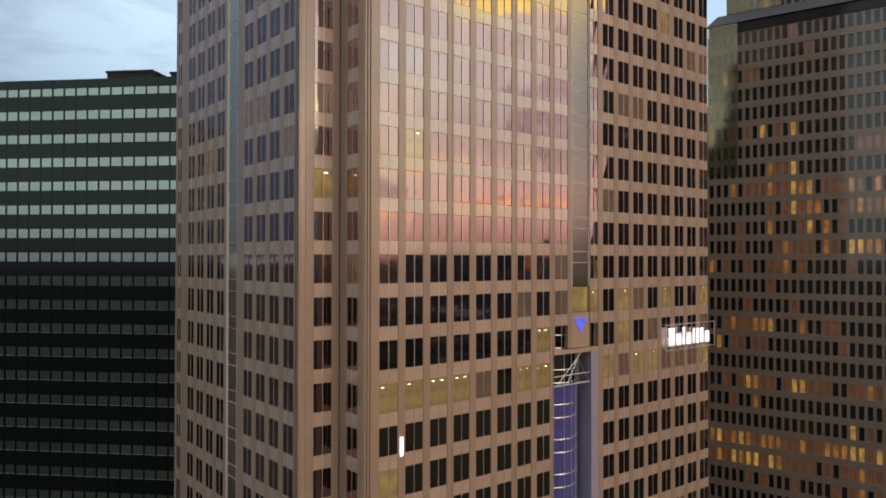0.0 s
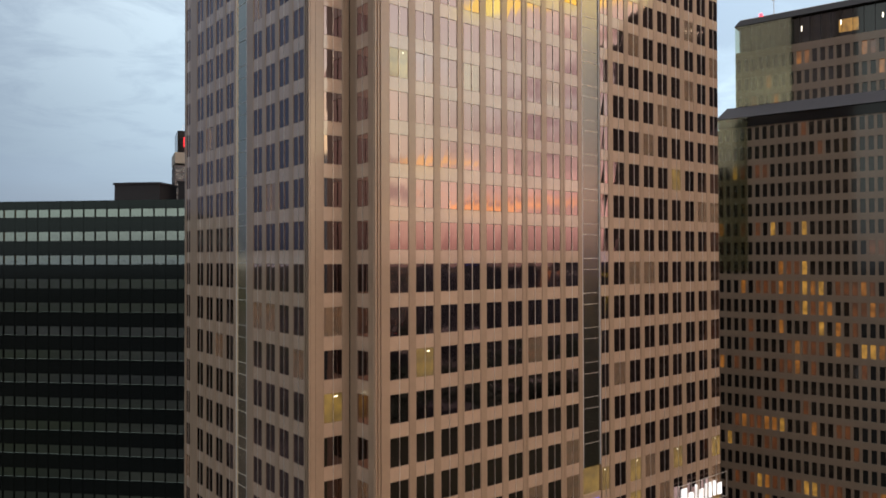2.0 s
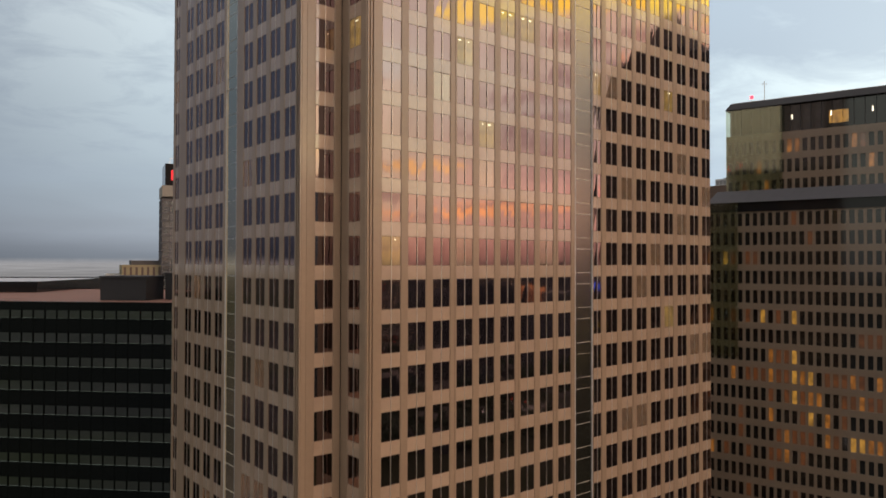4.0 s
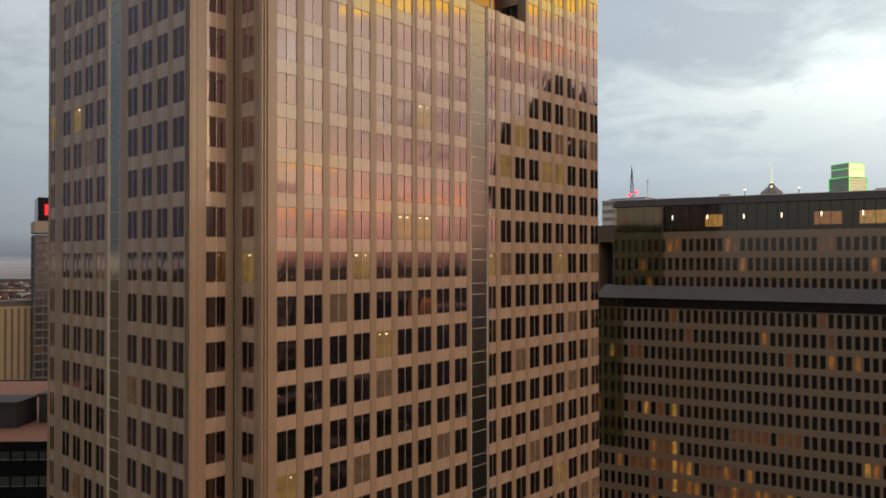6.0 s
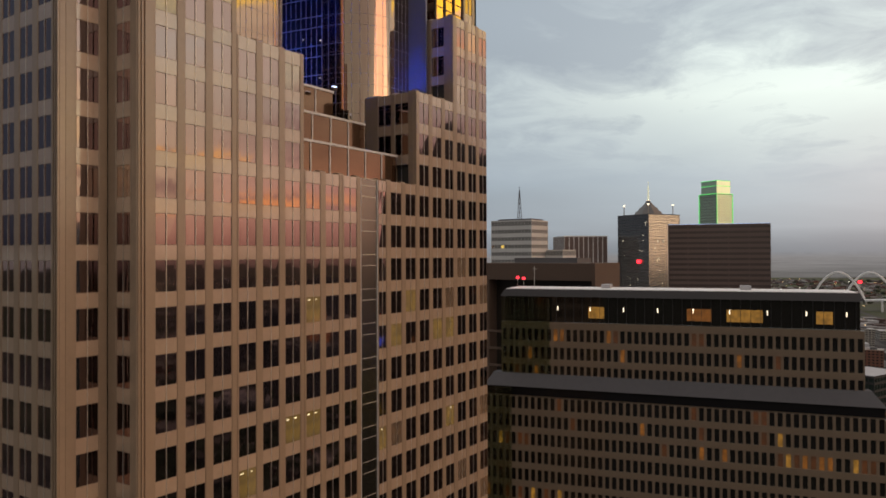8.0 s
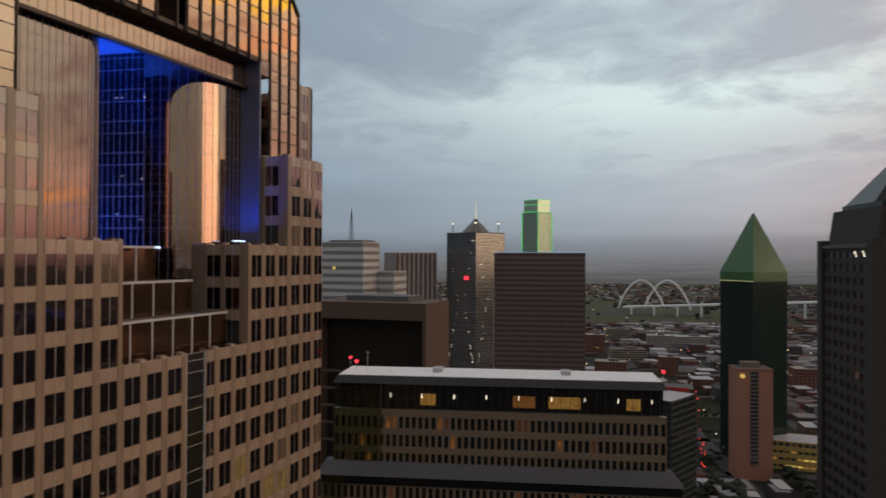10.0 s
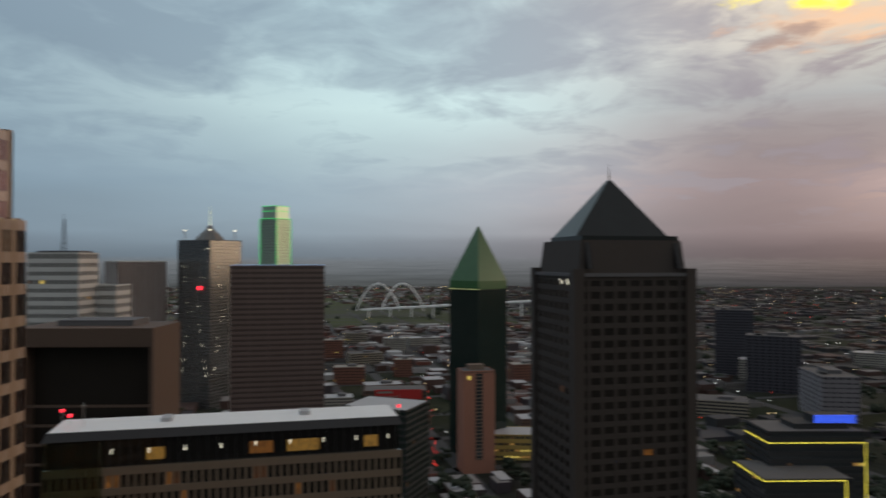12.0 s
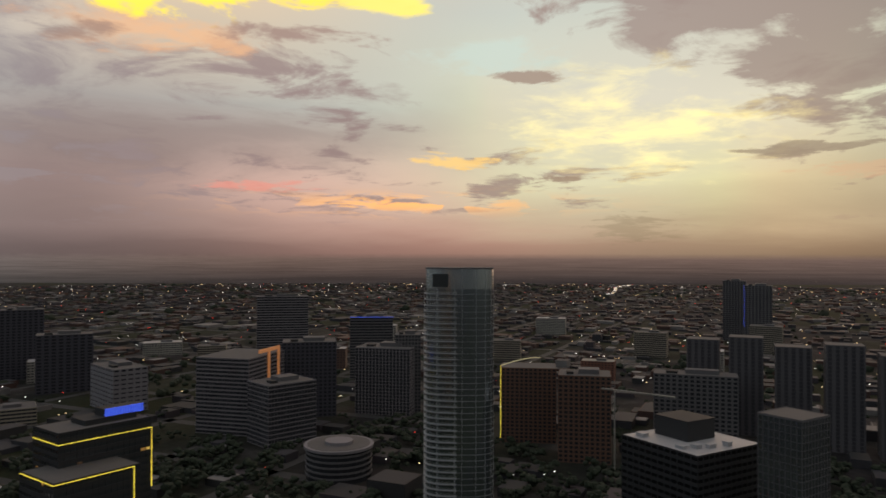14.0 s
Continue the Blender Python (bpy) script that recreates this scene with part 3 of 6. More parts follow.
g.hexa([FRONT.at(34.06, -0.04, 71.6), FRONT.at(35.2, -0.04, 73.2), FRONT.at(35.2, 0.03, 73.2), FRONT.at(34.06, 0.03, 71.6), FRONT.at(34.06, -0.04, 73.3), FRONT.at(35.2, -0.04, 73.3), FRONT.at(35.2, 0.03, 73.3), FRONT.at(34.06, 0.03, 73.3)])
part("plaque_light", g, finish("blue_sign", (0.1, 0.1, 0.4), 0.4, glow=(0.08, 0.09, 0.6), power=0.7), tower, "glowing blue triangle")
bow = [(29.6 + 6.2 * i / 10, 2.2 - 1.4 * math.sin(math.pi * i / 10)) for i in range(11)]
g = Geo()
for (a, c), (b, d) in zip(bow, bow[1:]):
    g.face([(a, c, 0), (b, d, 0), (b, d, 65.6), (a, c, 65.6)])
part("bowed_glass", g, BLUE_GLASS, tower)
for i, (a, c) in enumerate(bow):
    if i % 2 == 0:
        g = Geo()
        g.rod((a, c - 0.06, 0), (a, c - 0.06, 69.8), 0.06, sides=4)
        part("bow_mullion", g, LINE, tower)
for z in [61.9 + FLOOR * k for k in range(-14, 3)]:
    for dz in (0, 1.5):
        g = Geo()
        g.tube([(a, c - 0.08, z + dz) for a, c in bow], 0.07)
        part("bow_transom", g, LINE, tower)
# violet wash of light from the bay is put into the jamb's colour
g = Geo()
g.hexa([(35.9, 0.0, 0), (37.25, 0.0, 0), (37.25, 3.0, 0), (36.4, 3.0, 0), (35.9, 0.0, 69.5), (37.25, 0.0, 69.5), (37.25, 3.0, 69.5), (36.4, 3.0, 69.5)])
part("bay_jamb", g, finish("violet_light_tinted_stone", (0.3, 0.27, 0.34), 0.5, vary=0.15), tower)
g = Geo()
g.box(FRONT, 29.4, 37.25, -2.4, 0.02, 69.3, 69.8)
part("bay_head", g, PANEL, tower)
g = Geo()
for x in (30.2, 32.0, 34.0, 35.8):
    g.rod((x, 0.3, 65.7), (34.0 - (x - 33) * 0.2, 0.3, 69.3), 0.06, sides=4)
g.rod((29.7, 0.3, 65.7), (35.9, 0.3, 65.7), 0.12, sides=4)
g.rod((29.7, 0.3, 66.8), (35.9, 0.3, 66.8), 0.08, sides=4)
part("bay_lattice", g, LINE, tower)

TERRACE = finish("smoked_glazing", (0.24, 0.14, 0.09), 0.08, metal=0.9, vary=0.2)
# glazed stepped terraces between the wings
for k, (xr, setback) in enumerate(((42.6, 2.6), (39.6, 5.4), (36.6, 8.0))):
    z0, z1 = 170.0 + 3.9 * k, 173.6 + 3.9 * k
    x0 = 23.9
    n = 6 - k
    g = Geo()
    g.box(FRONT, x0, xr, -setback - 2.9, -setback - 0.1, z1 - 0.1, z1 + 0.1)
    part("terrace_roof", g, ROOFING, tower)
    for i in range(n):
        a, b = x0 + (xr - x0) * i / n, x0 + (xr - x0) * (i + 1) / n
        g = Geo()
        g.box(FRONT, a + 0.08, b - 0.08, -setback - 0.1, -setback, z0 - 0.6, z1 - 0.12)
        part("terrace_pane", g, TERRACE, tower)
        g = Geo()
        g.box(FRONT, a - 0.08, a + 0.08, -setback - 0.15, -setback + 0.1, z0 - 0.6, z1)
        part("terrace_post", g, WHITE_LINE, tower)
    g = Geo()
    g.box(FRONT, x0, xr + 0.1, -setback - 0.15, -setback + 0.14, z1 - 0.12, z1 + 0.14)
    part("terrace_rail", g, WHITE_LINE, tower)

# one glass with the front; the opening's dark reflection is put into this copy
HOLE_GLASS = finish("dark_reflection_glazing", (0.008, 0.009, 0.016), 0.12, vary=0.15, spec=0.35)
# glass volumes either side of the sky window
for outer, inner, R, swell in ((14.7, 28.7, 3.0, 0.0), (52.2, 41.0, 7.0, 1.2)):
    sg = 1 if inner > outer else -1
    line = [(outer, 7.0), (inner - sg * R, 7.0)]
    for i in range(1, 11):
        t = math.pi / 2 * i / 10
        line.append((inner - sg * R + sg * R * math.sin(t), 7.0 + R - R * math.cos(t)))
    bend = len(line) - 1
    y0 = 7.0 + R
    line += [(inner + sg * swell * math.sin(math.pi * i / 12), y0 + (34.0 - y0) * i / 12) for i in range(1, 13)]
    g = Geo()
    g.v = [(a, c, z) for a, c in line for z in (164, 206)]
    g.f = [(2 * i, 2 * i + 2, 2 * i + 3, 2 * i + 1) for i in range(len(line) - 1)]
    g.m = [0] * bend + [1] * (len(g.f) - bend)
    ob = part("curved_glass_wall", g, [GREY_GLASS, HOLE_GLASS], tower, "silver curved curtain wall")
    for p in ob.data.polygons:
        p.use_smooth = True
    # slim uprights, closer on the silver front than in the shaded opening
    front, inside = Geo(), Geo()
    for k, ((a, c), (b, d)) in enumerate(zip(line, line[1:])):
        L = math.hypot(b - a, d - c)
        n = max(1, round(L / (0.8 if k < bend else 1.0)))
        for i in range(n):
            x, y = a + (b - a) * i / n, c + (d - c) * i / n
            if k < bend:
                front.box(FRONT, x - 0.02, x + 0.02, -y - 0.02, -y + 0.035, 166, 206)
            else:
                inside.box(FRONT, x - 0.035, x + 0.035, -y - 0.025, -y + 0.025, 166, 206)
    part("front_mullion_grid", front, GREY_LINE, tower, kind="stuff")
    part("inner_mullion_grid", inside, WHITE_LINE, tower, kind="stuff")
    z = 167.9
    front, inside = Geo(), Geo()
    while z < 206:
        for dz in (0, 1.5):
            front.tube([(a, c - 0.03, z + dz) for a, c in line[:bend + 1]], 0.016)
            inside.tube([(a + sg * 0.03, c, z + dz) for a, c in line[bend:]], 0.04)
        z += FLOOR
    part("front_transom_grid", front, GREY_LINE, tower, kind="stuff")
    part("inner_transom_grid", inside, WHITE_LINE, tower, kind="stuff")
    if swell:
        for y, z in ((17.0, 200.3), (17.8, 200.3), (14.0, 200.3), (14.2, 190.0), (16.9, 190.4), (17.6, 185.6), (14.3, 184.9)):
            x = inner + sg * (swell * math.sin(math.pi * (y - y0) / (34.0 - y0)) + 0.05)
            g = Geo()
            g.box(Frame((x, y), (0, 1), (-1, 0)), -0.12, 0.12, 0.0, 0.05, z, z + 0.14)
            part("room_lamp", g, TUBE, tower)
# lid of the sky window, and the wall at its back
g = Geo()
g.box(FRONT, 20.0, 47.0, -36.0, -6.6, 206.0, 206.6)
part("soffit", g, finish("blue_washed_soffit", (0.55, 0.55, 0.6), 0.6, vary=0.06), tower)
# blue flood lamps behind the terrace, aimed up the glass of the opening, and two by the jambs
for x, y, z, aim, e in ((29.8, 16.0, 180.8, (41, 19, 193), 7000), (32.0, 24.0, 180.8, (40.5, 26, 195), 6000), (36.5, 29.5, 180.8, (29, 25, 196), 1500), (47.6, 5.6, 183.0, (51.2, 5.4, 191), 1500), (24.0, 5.6, 182.6, (24.5, 7.0, 187), 500)):
    l = new("blue_floodlight", bpy.data.lights.new("blue_floodlight", "SPOT"))
    l.data.energy, l.data.color, l.data.shadow_soft_size = e, (0.01, 0.1, 1.0), 0.05
    l.data.spot_size, l.data.spot_blend = radians(120), 0.7
    l.matrix_world = look((x, y, z), aim)
    tagged(l, "blue floodlight washing the sky window", "lamp")

up_light = new("soffit_floodlight", bpy.data.lights.new("soffit_floodlight", "SPOT"))
up_light.data.energy, up_light.data.color, up_light.data.shadow_soft_size = 16000, (0.0, 0.08, 1.0), 0.3
up_light.data.spot_size, up_light.data.spot_blend = radians(95), 0.6
up_light.matrix_world = look((33.2, 14.0, 188.0), (33.0, 13.0, 206.0))
tagged(up_light, "blue uplight under the soffit", "lamp")

# lintel band and arched front screen
g = Geo()
g.box(FRONT, 14.8, 52.0, -6.4, -6.2, 203.4, 208.5)
part("lintel_glass", g, SCREEN_GLASS, tower, "lintel glazing over the sky window")
g = Geo()
for i in range(38):
    x = 15.0 + i
    g.box(FRONT, x - 0.02, x + 0.02, -6.2, -6.18, 203.4, 208.5)
part("lintel_grid", g, DARKLINE, tower, kind="stuff")
g = Geo()
g.box(FRONT, 14.8, 52.0, -6.6, -5.9, 203.0, 203.4)
part("lintel_edge", g, DARKLINE, tower)
CX, CZ, AR = 33.0, 193.1, 35.6


def arch(x):
    return CZ + math.sqrt(max(AR * AR - (x - CX) ** 2, 0.0))


SCREEN_Y = 4.0
step = 2.4
x = 5.4
while x < 60.5:
    x1 = min(x + step, 60.6)
    if not (31.6 < (x + x1) / 2 < 35.4):
        z = 194.0 if (x1 < 15.2 or x > 51.0) else 207.0
        top = min(arch(x), arch(x1))
        while z < top - 0.3:
            h = min(2.5 if round((z - 194.0) / 2) % 2 == 0 else 1.5, top - z)
            last = z + h > top - 0.5
            g = Geo()
            zt0, zt1 = (arch(x), arch(x1)) if last else (z + h, z + h)
            j = [rng.uniform(-0.012, 0.012) for _ in range(4)]
            g.face([(x + 0.05, SCREEN_Y + j[0], z + 0.05), (x1 - 0.05, SCREEN_Y + j[1], z + 0.05), (x1 - 0.05, SCREEN_Y + j[2], zt1 - 0.05), (x + 0.05, SCREEN_Y + j[3], zt0 - 0.05)])
            part("screen_pane", g, SCREEN_GLASS, tower)
            g = Geo()
            g.box(FRONT, x, x1, -SCREEN_Y - 0.08, -SCREEN_Y + 0.05, z - 0.05, z + 0.05)
            part("screen_transom", g, DARKLINE, tower)
            z += h
    x = x1
x = 5.4
while x < 60.7:
    z = 194.0 if (x < 15.2 or x > 51.0) else 206.4
    if not (32.0 < x < 35.0):
        g = Geo()
        g.box(FRONT, x - 0.06, x + 0.06, -SCREEN_Y - 0.1, -SCREEN_Y + 0.16, z, arch(x))
        part("screen_mullion", g, DARKLINE, tower)
        if z > 200 or x > 51.0:
            g = Geo()
            g.box(FRONT, x + 0.3, x + 0.38, -SCREEN_Y - 0.05, -SCREEN_Y + 0.1, z, arch(x + 0.34) - 0.1)
            part("screen_mullion", g, DARKLINE, tower)
    x += step
g = Geo()
n = 40
for i in range(n):
    a, b = 5.4 + 55.2 * i / n, 5.4 + 55.2 * (i + 1) / n
    za, zb = arch(a), arch(b)
    g.hexa([(a, SCREEN_Y - 0.3, za - 0.2), (b, SCREEN_Y - 0.3, zb - 0.2), (b, SCREEN_Y + 30, zb - 0.2), (a, SCREEN_Y + 30, za - 0.2), (a, SCREEN_Y - 0.3, za + 0.15), (b, SCREEN_Y - 0.3, zb + 0.15), (b, SCREEN_Y + 30, zb + 0.15), (a, SCREEN_Y + 30, za + 0.15)])
part("arched_roof", g, finish("copper_roof", (0.12, 0.1, 0.09), 0.45, metal=0.4), tower)
for a, b in ((31.7, 31.9), (35.1, 35.3)):
    g = Geo()
    g.box(FRONT, a, b, -SCREEN_Y - 4.0, -SCREEN_Y + 0.1, 206.4, arch(a) - 0.3)
    part("recess_cheek", g, DARKLINE, tower)
g = Geo()
g.box(FRONT, 31.9, 35.1, -SCREEN_Y - 4.2, -SCREEN_Y - 4.0, 206.4, 227.0)
part("recess_glass", g, GREY_GLASS, tower)
# jambs of the screen's opening
JAMB = finish("slate_blue_metal", (0.16, 0.18, 0.24), 0.45, metal=0.3, vary=0.1)
for a, b in ((14.9, 15.2), (51.2, 51.5)):
    g = Geo()
    g.box(FRONT, a, b, -7.0, -SCREEN_Y, 182.0, 207.0)
    part("opening_jamb", g, JAMB, tower)
g = Geo()
g.box(FRONT, 15.2, 51.2, -6.2, -SCREEN_Y - 0.1, 206.4, 206.9)
part("screen_underside", g, DARKLINE, tower)
# rear half of the head, so the top closes
g = Geo()
g.box(FRONT, 5.6, 31.6, -34.0, -8.2, 206.7, 215.0)
g.box(FRONT, 35.4, 60.4, -14.6, -8.2, 206.7, 215.0)
g.box(FRONT, 35.4, 54.4, -34.0, -14.6, 206.7, 215.0)
part("head_core", g, GREY_GLASS, tower)

# lit company sign on a frame by the far corner
sign = thing("building_sign", "white glowing block lettering on a slim metal frame", "sign")
g = Geo()
for a, b in (((50.2, -0.45, 68.2), (61.8, -0.45, 68.2)), ((50.2, -0.45, 71.5), (61.8, -0.45, 71.5)), ((50.2, -0.45, 68.2), (50.2, -0.45, 71.5)), ((61.8, -0.45, 68.2), (61.8, -0.45, 71.5))):
    g.rod(a, b, 0.06, sides=4)
for x in (51.5, 54, 56.5, 59, 60.9):
    g.rod((x, -0.45, 68.3), (x, 0.02, 68.3), 0.04, sides=4)
part("frame", g, LINE, sign)
GLOW = finish("sign_light", (0.8, 0.8, 0.8), 0.4, glow=(1.0, 0.98, 0.95), power=0.75)
x = 50.9
for wd, ht in ((1.2, 2.3), (0.9, 1.5), (0.35, 2.3), (0.9, 1.5), (0.35, 2.0), (0.5, 2.0), (0.5, 2.0), (0.9, 1.5)):
    g = Geo()
    g.box(FRONT, x, x + wd, 0.4, 0.55, 68.8, 68.8 + ht)
    part("letter_bar", g, GLOW, sign)
    x += wd + 0.55
lamp = thing("wall_light", "upright glowing white wall light on the granite pier", "lamp")
g = Geo()
g.box(FRONT, 8.25, 8.6, 0.0, 0.12, 61.6, 63.4)
part("tube", g, GLOW, lamp)

LED = finish("blue_white_lamp", (0.7, 0.8, 0.9), 0.4, glow=(0.45, 0.65, 1.0), power=4.0)
for x, y, z in ((46.9, 4.6, 182.3), (47.7, 4.6, 182.3), (48.5, 4.6, 182.3), (34.4, 5.8, 181.3)):
    lamp = thing("terrace_light", "small blue white floodlight on the terrace edge", "lamp", (x, y, z), 0, "terrace lights")
    g = Geo()
    g.box(FRONT, -0.3, 0.3, -0.15, 0.15, 0.0, 0.14)
    part("lens", g, LED, lamp)
    g = Geo()
    g.box(FRONT, -0.34, 0.34, -0.2, 0.2, -0.3, 0.0)
    part("base", g, DARKLINE, lamp)


# ---------------------------------------------------------------- the city
DARK_GLASS = finish("dark_glazing", (0.05, 0.055, 0.06), 0.08, vary=0.2, spec=0.9)
BLACK_GLASS = finish("black_glazing", (0.012, 0.012, 0.014), 0.1, vary=0.2, spec=0.4)
AMBER = finish("amber_room", (0.3, 0.2, 0.1), 0.5, glow=(1.0, 0.5, 0.1), power=0.35)
YELLOW = finish("yellow_room", (0.4, 0.3, 0.1), 0.5, glow=(1.0, 0.72, 0.15), power=0.8)
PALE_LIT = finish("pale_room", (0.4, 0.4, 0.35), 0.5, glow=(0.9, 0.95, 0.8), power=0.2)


TAKEN = [(30, 20, 75)]


def block(name, label, at, turn, w, d, z, wall, glass, floors, bays, band=0.4, pier=0.4, proud=0.35, lit=0.05, lit_mat=None, roof=None, base=0.0, category="office building", vertical=True, parapet=1.2):
    """An office block: glazed core, a spandrel ring a storey, piers, parapet, roof, lit rooms."""
    root = thing(name, label, category, (at[0], at[1], 0), turn)
    TAKEN.append((at[0], at[1], 0.62 * max(w, d) + 12))
    g = Geo()
    fr0 = Frame((0, 0), (1, 0), (0, 1))
    g.box(fr0, -w / 2 + proud, w / 2 - proud, -d / 2 + proud, d / 2 - proud, base, z - 0.5)
    part("glazing", g, glass, root)
    g = Geo()
    g.box(fr0, -w / 2 + 0.3, w / 2 - 0.3, -d / 2 + 0.3, d / 2 - 0.3, z - 0.8, z - 0.3)
    part("roof", g, roof or ROOFING, root)
    fh = (z - base) / floors
    faces = (Frame((-w / 2, -d / 2), (1, 0), (0, -1)), Frame((-w / 2, d / 2), (1, 0), (0, 1)), Frame((-w / 2, -d / 2), (0, 1), (-1, 0)), Frame((w / 2, -d / 2), (0, 1), (1, 0)))
    rings, piers, lights = Geo(), Geo(), Geo()
    for i, fr in enumerate(faces):
        L = w if i < 2 else d
        n = max(2, round(bays * L / w))
        for k in range(floors + 1):
            hgt = band * fh
            z0 = base + k * fh - hgt / 2
            z1 = z0 + hgt
            if k == floors:
                z0, z1 = z - parapet, z
            if hgt > 0.05:
                a, b = (0, L) if i < 2 else (0.4, L - 0.4)
                rings.box(fr, a, b, -0.38, -0.04, max(z0, base), z1)
        if vertical and pier > 0:
            for k in range(n + 1):
                c = L * k / n
                pw = pier * L / n / 2
                a, b = max(c - pw, 0), min(c + pw, L)
                if i >= 2:
                    a, b = max(a, 0.02), min(b, L - 0.02)
                piers.box(fr, a, b, -0.4, 0.0, base, z - 0.1)
        if lit > 0:
            for k in range(floors):
                row = 0.4 + 2.2 * (rng.random() ** 2)
                for j in range(n):
                    if rng.random() < lit * row:
                        u0, u1 = L * (j + 0.5 * pier + 0.04) / n, L * (j + 1 - 0.5 * pier - 0.04) / n
                        z0, z1 = base + (k + band / 2 + 0.05) * fh, base + (k + 1 - band / 2 - 0.05) * fh
                        lights.face([fr.at(u0, -proud + 0.04, z0), fr.at(u1, -proud + 0.04, z0), fr.at(u1, -proud + 0.04, z1), fr.at(u0, -proud + 0.04, z1)], rng.randrange(3))
    if rings.v:
        part("wall_grid", rings, wall, root, kind="stuff")
    if piers.v:
        part("pier_grid", piers, wall, root, kind="stuff")
    if lights.v:
        part("lit_glass", lights, lit_mat or [AMBER, YELLOW, LIT_DIM], root, kind="stuff")
    return root


def plant_room(root, w, d, z0, z1, x=0.0, y=0.0, mat=None):
    g = Geo()
    fr = Frame((x, y), (1, 0), (0, 1))
    g.box(fr, -w / 2, w / 2, -d / 2, d / 2, z0, z1)
    g.box(fr, -w / 2 - 0.2, w / 2 + 0.2, -d / 2 - 0.2, d / 2 + 0.2, z1, z1 + 0.4)
    return part("plant_room", g, mat or ROOFING, root)


def concrete(name, c, **kw):
    return finish(name, c, 0.8, vary=0.25, grain=0.2, stain=0.03, bump=0.01, **kw)


TAN = concrete("tan_precast", (0.19, 0.14, 0.11))
GREY = concrete("grey_concrete", (0.125, 0.12, 0.128))
PALE = concrete("pale_concrete", (0.3, 0.28, 0.25))
BRICK = concrete("brown_brick", (0.13, 0.07, 0.05))
BRONZE = concrete("bronze_panel", (0.15, 0.105, 0.095))
CHARCOAL = concrete("charcoal_panel", (0.032, 0.032, 0.035))
WHITE = concrete("white_panel", (0.6, 0.59, 0.58))
RED_ROOF = finish("rust_roof", (0.2, 0.09, 0.06), 0.9, vary=0.4, grain=0.2, stain=0.05)
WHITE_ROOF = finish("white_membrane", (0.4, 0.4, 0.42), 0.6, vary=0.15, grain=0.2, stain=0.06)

ground_geo = Geo()
ground_geo.face([(-9000, -9000, 0), (9000, -9000, 0), (9000, 9000, 0), (-9000, 9000, 0)])


def ground_material():
    m = bpy.data.materials.new("city_ground")
    m.use_nodes = True
    w = Net(m.node_tree)
    p = w.node("ShaderNodeBsdfPrincipled")
    where = w.node("ShaderNodeTexCoord").outputs["Object"]
    wide = w.noise(where, 0.0016, 5.0, 0.6)
    lots = w.noise(where, 0.012, 3.0, 0.6)
    grit = w.noise(where, 0.15, 4.0, 0.6)
    col = w.ramp(lots, ((0.35, (0.033, 0.033, 0.036)), (0.5, (0.046, 0.043, 0.047)), (0.62, (0.09, 0.083, 0.086))))
    col = w.mix(w.ramp(wide, ((0.45, 0.0), (0.58, 0.85))), col, w.mix(lots, (0.025, 0.035, 0.016), (0.05, 0.058, 0.026)))
    col = w.mix(1.0, col, w.ramp(grit, ((0.2, 0.45), (0.8, 0.9))), "MULTIPLY")
    sep = w.node("ShaderNodeSeparateXYZ")
    w.put(sep.inputs[0], where)
    east = w.ramp(w.math("DIVIDE", sep.outputs[0], 4000.0), ((0.47, 0.0), (0.52, 1.0)))
    north = w.ramp(w.math("ADD", w.math("DIVIDE", sep.outputs[1], 3000.0), 0.5), ((0.3, 0.0), (0.45, 1.0)))
    field = w.mix(w.ramp(wide, ((0.42, 0.0), (0.55, 1.0))), (0.085, 0.085, 0.08), (0.085, 0.1, 0.05))
    col = w.mix(w.math("MULTIPLY", w.math("MULTIPLY", east, north), 0.85), col, field)
    w.put(p.inputs["Base Color"], col)
    p.inputs["Roughness"].default_value = 0.95
    p.inputs["Specular IOR Level"].default_value = 0.1
    out = w.node("ShaderNodeOutputMaterial")
    w.put(out.inputs[0], p.outputs[0])
    return m


ground = new("ground", ground_geo.mesh("ground", [ground_material()]))
tagged(ground, "dark flat city ground reaching the horizon", "ground", kind="structure")
RED_LAMP = finish("red_beacon", (0.4, 0.02, 0.02), 0.4, glow=(1.0, 0.03, 0.05), power=4.0)
WHITE_LAMP = finish("white_lamp", (0.8, 0.8, 0.7), 0.4, glow=(1.0, 0.9, 0.68), power=2.2)
YELLOW_LINE = finish("yellow_light_line", (0.5, 0.45, 0.1), 0.4, glow=(1.0, 0.8, 0.08), power=1.5)
BLUE_LINE = finish("blue_light_line", (0.1, 0.15, 0.5), 0.4, glow=(0.05, 0.13, 1.0), power=1.2)
GREEN_LINE = finish("green_light_line", (0.1, 0.5, 0.15), 0.4, glow=(0.08, 0.8, 0.2), power=1.1)


def line_light(root, pts, r, mat, name="light_line", label=""):
    g = Geo()
    g.tube(pts, r)
    return part(name, g, mat, root, label)


def bulb(root, at, r, mat, name="beacon"):
    g = Geo()
    x, y, z = at
    g.prism([(x - r, y - r), (x + r, y - r), (x + r, y + r), (x - r, y + r)], z, z + 2 * r)
    return part(name, g, mat, root)


